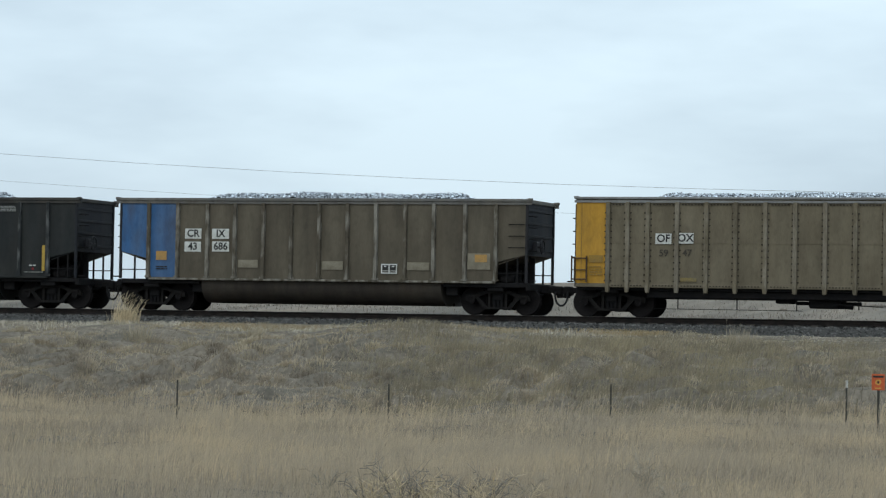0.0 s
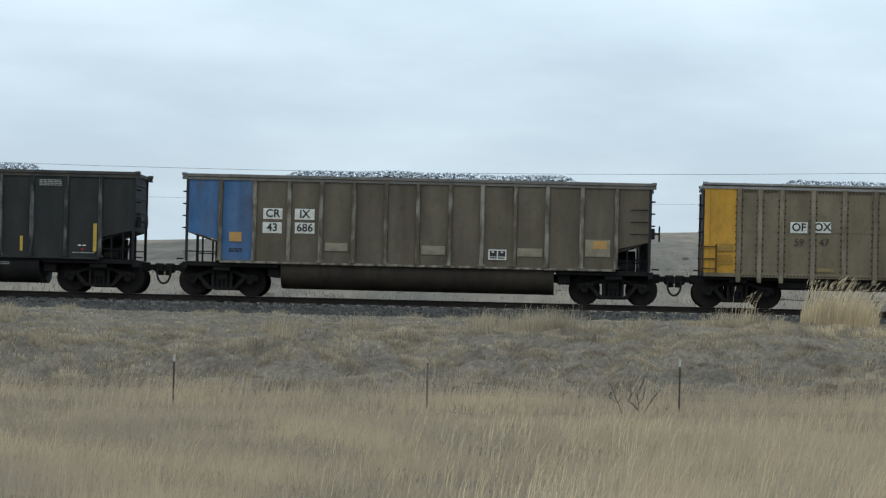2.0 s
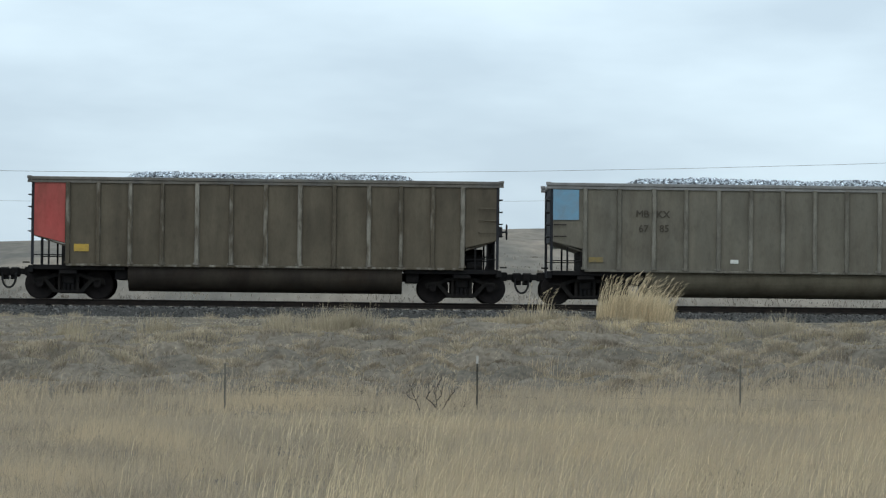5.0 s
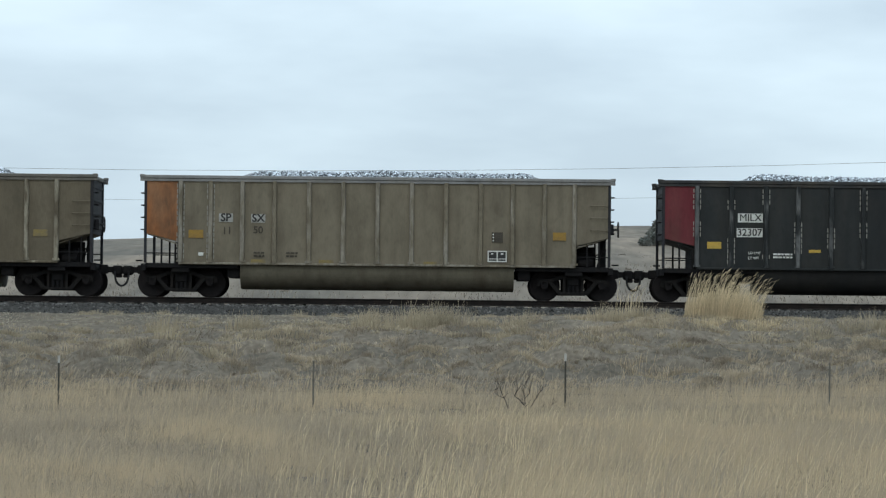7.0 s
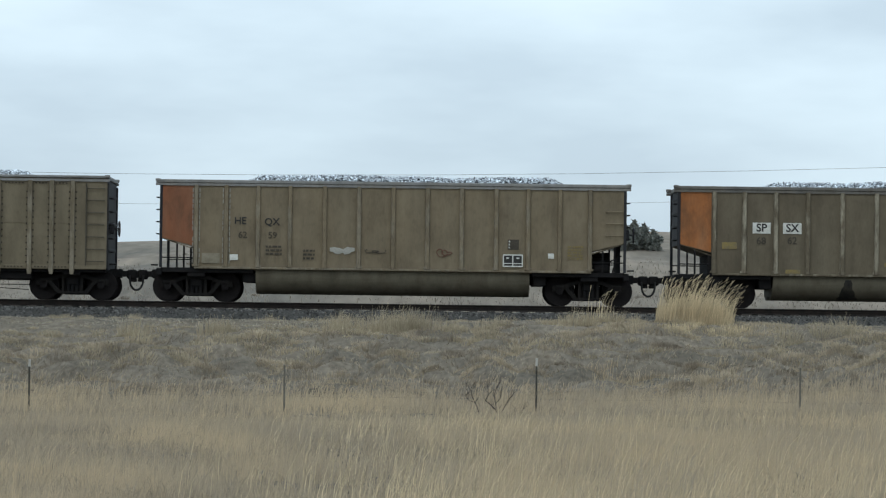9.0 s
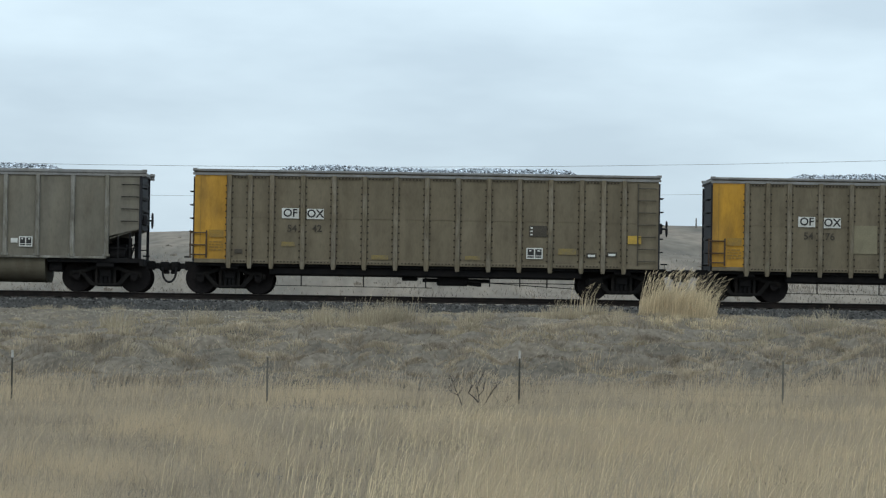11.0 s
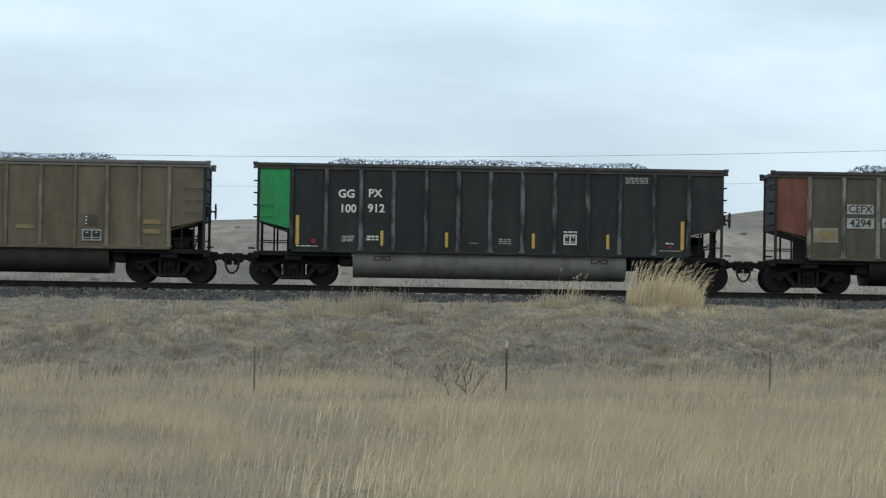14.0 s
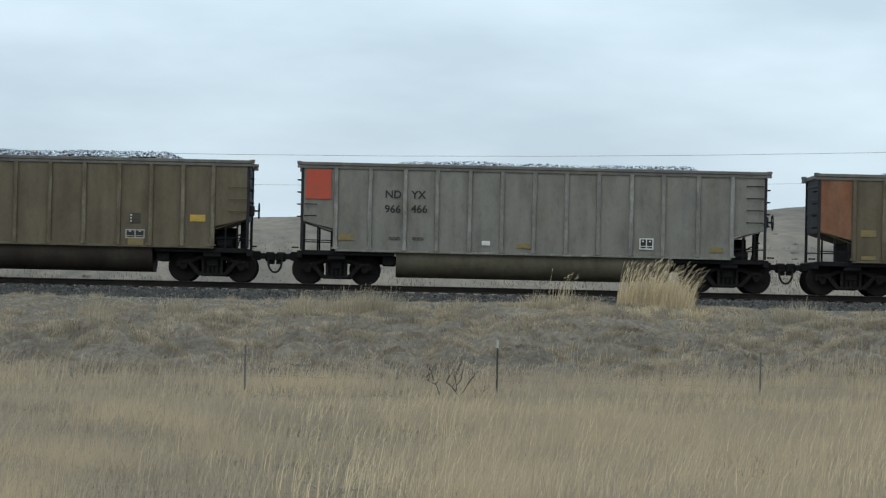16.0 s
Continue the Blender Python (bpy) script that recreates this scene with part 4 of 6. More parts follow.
def tub_wagon(label, paint, chord, tub_paint, bay_paint=None, bays=1, coal=(-4.2, 4.9, 0.16), riveted=False, posts=EVEN_POSTS, left_rungs=0, right_rungs=3, rung_paint=None):
    """A coal wagon with cut-away ends and a round-bottomed tub hung between its bogies."""
    w = start_wagon(label)
    common_parts(w, chord)

    def side(bm):
        prism(bm, tub_side_outline(), -0.02, 0.02)
        for k, (a, b) in enumerate(zip(posts, posts[1:])):
            quilt(bm, a + 0.07, b - 0.07, SILL + 0.06, RIM - 0.18, -0.0205, 0.026, 3 * k + len(paint.name))

    def lower(bm):
        box(bm, -6.2, 6.2, -0.05, 0.05, SILL - 0.03, SILL + 0.04, 0.01)

    def post(bm):
        along = [(-0.075, 0.0), (-0.055, -0.085), (0.055, -0.085), (0.075, 0.0)]
        lo, hi = SILL + 0.04, RIM - 0.17
        a = [bm.verts.new((x, y, lo)) for x, y in along]
        b = [bm.verts.new((x, y, hi)) for x, y in along]
        bm.faces.new(a[::-1])
        bm.faces.new(b)
        for i in range(4):
            j = (i + 1) % 4
            bm.faces.new((a[i], a[j], b[j], b[i]))
        bmesh.ops.recalc_face_normals(bm, faces=bm.faces[:])
        box(bm, -0.115, 0.115, -0.06, 0.0, lo, lo + 0.07, 0.012)

    def tub(bm):
        arc = [(-0.62 - 0.78 * math.cos(a), 0.93 - 0.66 * math.sin(a)) for a in np.linspace(0, math.pi / 2, 13)]
        arc2 = [(-0.10 + 0.0 * a, 0.27 + 0.10 * a) for a in (0, 1)]
        half = [(-1.40, SILL - 0.04)] + arc + arc2
        outline = half + [(-y, z) for y, z in half[::-1]]
        along_x(bm, outline, -4.28, 4.28)

    def slopes(bm):
        for s in (1,):
            v = [bm.verts.new(p) for p in ((s * 7.22, -WIDE + 0.03, 1.98), (s * 7.22, WIDE - 0.03, 1.98), (s * 4.3, WIDE - 0.03, 1.02), (s * 4.3, -WIDE + 0.03, 1.02))]
            q = [bm.verts.new(p.co + Vector((0, 0, -0.03))) for p in v]
            bm.faces.new(v)
            bm.faces.new(q[::-1])
            for i in range(4):
                bm.faces.new((v[i], v[(i + 1) % 4], q[(i + 1) % 4], q[i]))
        bmesh.ops.recalc_face_normals(bm, faces=bm.faces[:])

    key = paint.name
    for s in (-1, 1):
        ob = part("side_sheet", kept("tub_side_%s_%d" % (key, posts is TUB_POSTS), paint, side), None, w)
        ob.location = (0, s * WIDE, 0)
        if s > 0:
            ob.rotation_euler = (0, 0, math.pi)
        ob = part("side_sill", kept("tub_sill_" + key, paint if key in DARK_SILLED else WORN[key], lower), None, w)
        ob.location = (0, s * (WIDE + 0.02), 0)
        for k, x in enumerate(posts):
            p = part("side_post", kept("tub_post_%s_%d" % (key, riveted), WORN[key], post), None, w)
            p.location = (x, s * (WIDE + 0.02), 0)
            if s > 0:
                p.rotation_euler = (0, 0, math.pi)
            elif riveted and (x < -4.9 or riveted == 2):
                part("riveting", kept("tub_rivets_%d_%d" % (int(riveted), k % 5), PALE_RIVET, lambda b: bolt_plates(b, 0, SILL + 0.15, RIM - 0.22, -0.008, 0.17, 0.16 if riveted == 2 else 0.93, k % 5)), None, p)["kind"] = "stuff"
    part("tub", kept("tub_" + tub_paint.name, tub_paint, tub), None, w, "round-bottomed steel tub")
    for turn in (0, math.pi):
        part("slope_sheet", kept("slopes_" + key, paint, slopes), None, w).rotation_euler = (0, 0, turn)
        part("end_floor", kept("end_floor", IRON, make_end_floor), None, w).rotation_euler = (0, 0, turn)
    for name, make in BRAKE_PARTS:
        part(name, kept(name, IRON, make), None, w)
    for s in (-1, 1):
        end_wall(w, s, 1.96)
        corner = kept("corner_post", DARK_END, lambda b: box(b, -0.042, 0.042, -0.05, 0.05, SILL, RIM - 0.19, 0.008))
        for t in (-1, 1):
            part("corner_post", corner, None, w).location = (s * 7.245, t * (WIDE - 0.01), 0)
            for x in (6.93, 6.56) if s > 0 else (6.74,):
                stay = kept("railing_post_%.2f" % x, IRON, lambda b: box(b, -0.028, 0.028, -0.028, 0.028, SILL, 1.92 - (7.2 - x) * 0.24, 0.006))
                part("railing_post", stay, None, w).location = (s * x, t * (WIDE - 0.06), 0)
            bar = kept("railing_bar", IRON, lambda b: tube(b, [(6.2, 0, 1.36), (7.25, 0, 1.36)], 0.018, 5))
            b = part("railing_bar", bar, None, w)
            b.location = (0, t * (WIDE - 0.03), 0)
            if s < 0:
                b.rotation_euler = (0, 0, math.pi)
        end_rungs(w, s, np.arange(2.1, 3.6, 0.38))
    part("bulkhead_plate", kept("left_bulkhead", IRON, lambda b: box(b, -6.34, -6.16, -WIDE + 0.06, WIDE - 0.06, SILL, 1.70, 0.01)), None, w)
    rung_paint = rung_paint or (paint if posts is TUB_POSTS else IRON)
    if right_rungs:
        grab_irons(w, "side_rung", 6.66, 7.16, -WIDE - 0.02, [2.20 + 0.38 * k for k in range(right_rungs)], rung_paint)
    if left_rungs:
        grab_irons(w, "side_rung", -7.16, -6.80, -WIDE - 0.02, [2.12 + 0.36 * k for k in range(left_rungs)], bay_paint or IRON)
    if bay_paint:
        bm = fresh()
        prism(bm, [(-7.20, RIM - 0.17), (-6.24, RIM - 0.17), (-6.24, 1.74), (-7.20, 1.975)], -WIDE - 0.026, -WIDE - 0.021)
        part("painted_end_panel", bm, bay_paint, w, "coloured rotary-end panel")
        if bays > 1:
            bm = fresh()
            quilt(bm, -6.13, -5.20, SILL + 0.06, RIM - 0.18, -WIDE - 0.026, 0.026, len(paint.name))
            part("painted_end_panel", bm, bay_paint, w, "coloured rotary-end panel")
    coal_load(*coal, seed=len(wagons))
    return w


def flat_wagon(label, paint, chord, end_paint, coal=(-4.6, 4.7, 0.20)):
    """A flat-bottomed coal gondola with riveted posts and full ends."""
    w = start_wagon(label)
    common_parts(w, chord, 7.31, 0.08)
    key = paint.name

    def side(bm):
        box(bm, -7.24, 7.24, -0.02, 0.02, 0.95, RIM + 0.02)
        box(bm, -7.24, 7.24, -0.032, -0.02, 2.385, 2.415)
        box(bm, -7.24, 7.24, -0.06, -0.02, 0.95, 1.07, 0.01)
        for k, (a, b) in enumerate(zip(FLAT_POSTS, FLAT_POSTS[1:])):
            quilt(bm, a + 0.08, b - 0.08, 1.07, 2.39, -0.0205, 0.018, 5 * k)
            quilt(bm, a + 0.08, b - 0.08, 2.41, RIM - 0.10, -0.0205, 0.018, 5 * k + 2)

    def post(bm):
        a = [(-0.085, 0.0, 0.92), (-0.062, -0.09, 0.92), (0.062, -0.09, 0.92), (0.085, 0.0, 0.92)]
        b = [(x, y, RIM - 0.09) for x, y, _ in a]
        lower = [(x * 0.75, y, 0.79) for x, y, _ in a]
        rings = [[bm.verts.new(p) for p in ring] for ring in (lower, a, b)]
        bm.faces.new(rings[0][::-1])
        bm.faces.new(rings[2])
        for r0, r1 in zip(rings, rings[1:]):
            for i in range(4):
                j = (i + 1) % 4
                bm.faces.new((r0[i], r0[j], r1[j], r1[i]))
        bmesh.ops.recalc_face_normals(bm, faces=bm.faces[:])

    def under(bm):
        box(bm, -7.2, 7.2, -1.42, 1.42, 0.86, 0.95, 0.01)
        box(bm, -4.9, 4.9, -1.30, 1.30, 0.62, 0.87, 0.03)
        box(bm, 0.35, 1.35, -1.0, 0.2, 0.36, 0.64, 0.05)
        box(bm, -0.75, -0.25, -0.9, 0.0, 0.50, 0.64, 0.03)
        rod(bm, (1.35, -0.8, 0.44), (1.75, -0.8, 0.40), 0.07, 8)
        rod(bm, (-0.1, -0.7, 0.52), (2.0, -0.7, 0.52), 0.06, 8)

    def pipes(bm):
        for x in (-3.9, -1.95, 0.0, 2.0, 2.95, 3.8):
            rod(bm, (x, -1.15, 0.28 if x < 1 else 0.34), (x, -1.15, 0.66), 0.02, 5)
        rod(bm, (-4.9, -1.15, 0.28), (0.2, -1.15, 0.27), 0.012, 5)
        rod(bm, (1.2, -1.15, 0.5), (4.8, -1.15, 0.30), 0.014, 5)
        rod(bm, (1.2, -1.1, 0.46), (4.8, -1.1, 0.46), 0.014, 5)

    for s in (-1, 1):
        ob = part("side_sheet", kept("flat_side_" + key, paint, side), None, w)
        ob.location = (0, s * WIDE, 0)
        if s > 0:
            ob.rotation_euler = (0, 0, math.pi)
        for x in FLAT_POSTS:
            p = part("side_post", kept("flat_post_" + key, WORN[key], post), None, w)
            p.location = (x, s * (WIDE + 0.02), 0)
            if s > 0:
                p.rotation_euler = (0, 0, math.pi)
            else:
                part("riveting", kept("flat_rivets", DARK_RIVET, lambda b: rivets(b, 0, 1.16, RIM - 0.25, -0.02, 0.20)), None, p)["kind"] = "stuff"
        end_wall(w, s, 0.95)
        end_rungs(w, s, np.arange(1.5, 3.6, 0.42))
    def bolts(bm):
        for z in (RIM - 0.165, 1.012):
            for x in np.arange(-6.0, 6.0, 0.105):
                if min(abs(x - p) for p in FLAT_POSTS) > 0.13:
                    box(bm, x - 0.026, x + 0.026, -WIDE - 0.072, -WIDE - 0.018, z - 0.018, z + 0.018)

    part("bolting", kept("flat_bolts", DARK_RIVET, bolts), None, w)["kind"] = "stuff"
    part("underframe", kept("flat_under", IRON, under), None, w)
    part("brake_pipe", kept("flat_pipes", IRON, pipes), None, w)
    bm = fresh()
    box(bm, -7.245, -6.26, -WIDE - 0.038, -WIDE - 0.021, 1.075, RIM - 0.09)
    part("painted_end_panel", bm, end_paint, w, "yellow rotary-end panel")
    bm = fresh()
    for x in (-7.27, -6.87):
        rod(bm, (x, -WIDE - 0.10, 1.12), (x, -WIDE - 0.10, 1.92), 0.022, 6)
    for z in (1.20, 1.50, 1.88):
        rod(bm, (-7.36, -WIDE - 0.10, z), (-6.85, -WIDE - 0.10, z), 0.020, 6)
        for x in (-7.2, -6.87):
            rod(bm, (x, -WIDE - 0.02, z), (x, -WIDE - 0.10, z), 0.016, 5)
    for x in (-7.36, -6.86):
        rod(bm, (x, -WIDE - 0.11, 1.10), (x, -WIDE - 0.11, 1.96), 0.028, 6)
    part("side_step", bm, RUSTY_YELLOW, w)
    patch(w, "faded_patch", -6.56, 1.86, 0.46, 0.24, MUSTARD)
    stencil_bars(w, -6.56, 1.48, 0.44, 0.34, 4, MUSTARD)
    bm = fresh()
    box(bm, -7.07, -7.05, -WIDE - 0.046, -WIDE - 0.036, 1.08, RIM - 0.11)
    part("panel_seam", bm, MUSTARD, w)
    grab_irons(w, "side_rung", 6.60, 7.15, -WIDE - 0.02, np.arange(1.2, 3.6, 0.38), DARK_BROWN)
    rail = kept("ladder_rail", DARK_BROWN, lambda b: box(b, -0.02, 0.02, -0.03, 0.03, 1.05, RIM - 0.17, 0.006))
    part("ladder_rail", rail, None, w).location = (6.60, -WIDE - 0.06, 0)
    coal_load(*coal, seed=len(wagons))
    return w


# ---- markings on the wagon sides ----
FRONT = -WIDE - 0.062
TEXTS = {}


def text_mesh(text, mat, bold=0.024):
    """A flat mesh of the words in the built-in font, one unit high."""
    key = (text, mat.name, bold)
    if key not in TEXTS:
        curve = bpy.data.curves.new("letters", "FONT")
        curve.body, curve.align_x, curve.align_y, curve.size = text, "CENTER", "CENTER", 1.36
        curve.offset, curve.resolution_u, curve.extrude = bold, 3, 0.01
        ob = bpy.data.objects.new("letters", curve)
        mesh = bpy.data.meshes.new_from_object(ob)
        if "M" in text:
            # struck twice, so that the narrow letter M keeps its shape when bold
            bm = bmesh.new()
            bm.from_mesh(mesh)
            again = bmesh.ops.duplicate(bm, geom=bm.faces[:])["geom"]
            bmesh.ops.translate(bm, verts=[v for v in again if isinstance(v, bmesh.types.BMVert)], vec=(0.04, 0.0, 0.012))
            bm.to_mesh(mesh)
            bm.free()
        mesh.materials.clear()
        mesh.materials.append(mat)
        bpy.data.objects.remove(ob)
        bpy.data.curves.remove(curve)
        TEXTS[key] = mesh
    return TEXTS[key]


def lettering(w, text, x, z, tall, mat, plate=None, plate_paint=PLATE_WHITE):
    y = FRONT
    if plate:
        bm = fresh()
        box(bm, -plate[0] / 2, plate[0] / 2, -0.003, 0.003, -plate[1] / 2, plate[1] / 2)
        part("lettering_plate", bm, plate_paint, w, "dirty grey lettering plate" if plate_paint is DIRTY_PLATE else "white lettering plate").location = (x, y, z)
        y -= 0.008
    ob = part("lettering", text_mesh(text, mat, -0.004 if "M" in text else (0.024 if len(text) > 3 else 0.032) if plate else (0.030 if mat is WHITE_PAINT else 0.020)), None, w)
    ob.location = (x, y, z)
    ob.rotation_euler = (math.pi / 2, 0, 0)
    ob.scale = (tall * 1.1, tall * 1.1, 0.2) if plate and len(text) < 4 else (tall, tall, 0.2)


def patch(w, name, x, z, wide, tall, mat):
    bm = fresh()
    if name == "red_dot":
        rod(bm, (0, -0.003, 0), (0, 0.003, 0), tall / 2, 12)
    else:
        box(bm, -wide / 2, wide / 2, -0.003, 0.003, -tall / 2, tall / 2)
    over = 0.010 if name.startswith("orange_patch") or mat is MUSTARD else 0.007 if name == "white_card" else 0.0
    part(name, bm, mat, w).location = (x, FRONT + 0.006 - over, z)


def stencil_box(w, x, z, wide, tall, line=WHITE_PAINT):
    """A dark test panel in a white outline, split in two."""
    bm = fresh()
    box(bm, -wide / 2, wide / 2, -0.003, 0.003, -tall / 2, tall / 2)
    part("stencil_panel", bm, INK, w).location = (x, FRONT, z)
    bm = fresh()
    t = 0.036
    for a, b, c, d in ((-wide / 2, wide / 2, tall / 2 - t, tall / 2), (-wide / 2, wide / 2, -tall / 2, -tall / 2 + t),
                       (-wide / 2, -wide / 2 + t, -tall / 2 + t, tall / 2 - t), (wide / 2 - t, wide / 2, -tall / 2 + t, tall / 2 - t),
                       (-t / 2, t / 2, -tall / 2 + t, tall / 2 - t), (-wide * 0.32, -wide * 0.20, 0.06, 0.10), (wide * 0.18, wide * 0.32, 0.06, 0.10),
                       (-wide * 0.45, wide * 0.45, -tall * 0.26, -tall * 0.19)):
        box(bm, a, b, -0.003, 0.003, c, d)
    part("stencil_outline", bm, line, w).location = (x, FRONT - 0.008, z)


def tub_mark(w, x, z):
    """A dark two-line mark stencilled on the tub."""
    bm = fresh()
    for a, b, c, d in ((-0.26, 0.26, 0.05, 0.075), (-0.26, -0.05, -0.06, -0.035), (0.05, 0.26, -0.06, -0.035), (-0.26, -0.22, -0.06, 0.075), (0.22, 0.26, -0.06, 0.075), (-0.08, 0.08, -0.02, 0.03)):
        box(bm, a, b, -0.006, 0.006, c, d)
    part("stencil_mark", bm, INK, w).location = (x, -1.404, z)


def chalk_scribble(w, x, z, wide, tall, seed, mat=CHALK):
    """A loose chalked loop that spells nothing."""
    r = random.Random(seed)
    n, loops = 30, r.uniform(1.6, 2.7)
    path = []
    for k in range(n):
        q = k / (n - 1)
        a = 6.28 * loops * q + seed
        path.append(((0.62 * q - 0.31) * wide + 0.24 * wide * math.cos(a) * r.uniform(0.8, 1.1), 0, 0.5 * tall * math.sin(a) * (0.6 + 0.4 * math.cos(3 * q + seed))))
    bm = fresh()
    tube(bm, path, 0.013, 5)
    part("chalk_scribble", bm, mat, w).location = (x, FRONT, z)


def tub_bars(w, x, z, wide, mat):
    """A faded stencil line near the top of the tub."""
    bm = fresh()
    for k in (0, 1):
        box(bm, -wide / 2, wide / 2, -0.004, 0.004, -0.03 - 0.05 * k, -0.005 - 0.05 * k)
    part("stencil_writing", bm, mat, w).location = (x, -1.402, z)


def tub_stain(w, x, wide):
    """A black spill that has run down the round of the tub."""
    r = random.Random(3)
    bm = fresh()
    rows = []
    for k in range(9):
        a = 0.02 + 0.15 * k
        y, z = -0.62 - 0.786 * math.cos(a), 0.93 - 0.666 * math.sin(a)
        half = wide / 2 * (0.35 + 0.11 * k)
        rows.append([bm.verts.new((x + d * half * r.uniform(0.75, 1.2), y - 0.003, z)) for d in (-1, -0.3, 0.3, 1)])
    for p, q in zip(rows, rows[1:]):
        for i in range(3):
            bm.faces.new((p[i], q[i], q[i + 1], p[i + 1]))
    part("oil_stain", bm, OIL, w)


def paint_splash(w, x, z, wide, tall, seed):
    """A ragged splash of white paint with short runs below it."""
    r = random.Random(seed)
    top = [(-wide / 2 + wide * k / 11, tall * (0.28 + 0.2 * math.sin(k * 0.9) * r.random())) for k in range(12)]
    low = [(wide / 2 - wide * k / 15, -tall * (0.05 + 0.45 * math.sin(math.pi * (k + 0.5) / 16) * r.uniform(0.3, 1.0))) for k in range(16)]
    bm = fresh()
    prism(bm, (low + top)[::-1], -0.003, 0.003)
    part("paint_splash", bm, CHALK, w).location = (x, FRONT, z)


def test_plate(w, x, z, wide, tall):
    """A dark stencilled square with three white ticks down one side."""
    patch(w, "dark_square", x, z, wide, tall, FADED_INK)
    bm = fresh()
    for k in (-1, 0, 1):
        box(bm, -wide * 0.42, -wide * 0.30, -0.003, 0.003, k * tall * 0.3 - 0.02, k * tall * 0.3 + 0.02)
    part("stencil_tick", bm, WHITE_PAINT, w).location = (x, FRONT - 0.002, z)


def stencil_bars(w, x, z, wide, tall, rows, mat):
    """Writing too small to read: broken bars of its size."""
    bm = fresh()
    step = tall / rows
    r = random.Random(int(1000 * (x + 20)))
    for k in range(rows):
        z0 = tall / 2 - (k + 0.5) * step
        a = -wide / 2
        while a < wide / 2 - 0.02:
            b = min(a + r.uniform(0.06, 0.16), wide / 2)
            box(bm, a, b, -0.003, 0.003, z0 - step * 0.27, z0 + step * 0.27)
            a = b + r.uniform(0.02, 0.04)
    part("stencil_writing", bm, mat, w).location = (x, FRONT + (0.0 if mat is MUSTARD else 0.004), z)


DARK_CHORD = wagon_paint("dark_rim_paint", (0.034, 0.034, 0.034), amount=0.18)
TAN_CHORD = wagon_paint("dusty_rim_paint", (0.215, 0.212, 0.205), amount=0.25, rust=0.2)
DARK_END = wagon_paint("dark_stained_end_paint", (0.017, 0.018, 0.022), amount=0.06, rust=0.2)
WORN = {}
DARK_SILLED = ("sooty_brown_paint", "dull_olive_paint", "black_wagon_paint")


def body(name, color, worn, amount=0.25):
    """Body paint and the rubbed version of it that the posts carry."""
    paint = wagon_paint(name, color, amount=amount, rust=0.08 if amount < 0.1 else 0.24)
    WORN[paint.name] = worn_paint(name + "_worn_post", color, worn, 0.05 if amount < 0.1 else 0.3)
    return paint


PALE_TAN = body("pale_dusty_tan_paint", (0.156, 0.132, 0.093), (0.235, 0.21, 0.168))
OCHRE_TAN = body("ochre_dusty_paint", (0.168, 0.133, 0.086), (0.190, 0.162, 0.118))
DULL_GREY = body("dull_grey_aluminium", (0.128, 0.117, 0.093), (0.172, 0.160, 0.132))
BROWN = body("dusty_brown_paint", (0.082, 0.068, 0.048), (0.215, 0.197, 0.163))
DARK_BROWN = body("sooty_brown_paint", (0.057, 0.050, 0.038), (0.190, 0.178, 0.149))
TAN = body("dusty_tan_paint", (0.142, 0.117, 0.077), (0.186, 0.160, 0.119))
OLIVE_TAN = body("olive_tan_paint", (0.116, 0.095, 0.064), (0.261, 0.232, 0.174))
DULL_OLIVE = body("dull_olive_paint", (0.106, 0.086, 0.055), (0.158, 0.136, 0.098))
GREY_TAN = body("grey_tan_aluminium", (0.154, 0.141, 0.112), (0.231, 0.220, 0.193))
GREY = body("grey_aluminium", (0.182, 0.174, 0.152), (0.25, 0.243, 0.220))
BLACK = body("black_wagon_paint", (0.0198, 0.0218, 0.0216), (0.110, 0.110, 0.106), 0.04)
BLACK_TUB = wagon_paint("black_tub_paint", (0.0115, 0.0118, 0.0122), amount=0.05, rust=0.1)
BROWN_TUB = wagon_paint("rust_brown_tub_paint", (0.036, 0.029, 0.024), amount=0.12)
TAN_TUB = wagon_paint("tan_tub_paint", (0.122, 0.107, 0.076), amount=0.2)
GREY_TUB = wagon_paint("grey_tub_paint", (0.185, 0.185, 0.176), amount=0.2)
BLUE = wagon_paint("blue_end_paint", (0.034, 0.105, 0.235), amount=0.22)
GREEN = wagon_paint("green_end_paint", (0.020, 0.235, 0.075), amount=0.06)
YELLOW_END = wagon_paint("yellow_end_paint", (0.450, 0.236, 0.030), amount=0.14)
DEEP_RED = wagon_paint("deep_red_end_paint", (0.120, 0.019, 0.025), amount=0.10)
PINK_RED = wagon_paint("faded_red_end_paint", (0.36, 0.075, 0.065), amount=0.2)
ORANGE = wagon_paint("orange_end_paint", (0.30, 0.100, 0.026), amount=0.40, rust=0.75)
RED_BROWN = wagon_paint("red_brown_end_paint", (0.125, 0.036, 0.024), amount=0.2)
# brown rim paint, paled for the sky light on its upper bevel
MID_CHORD = wagon_paint("brown_rim_paint", (0.125, 0.119, 0.110), amount=0.3, rust=0.3)
ORANGE_BROWN = wagon_paint("faded_orange_end_paint", (0.205, 0.078, 0.038), amount=0.30, rust=0.55)
RUSTY_YELLOW = wagon_paint("rusty_step_paint", (0.060, 0.036, 0.022), amount=0.2)


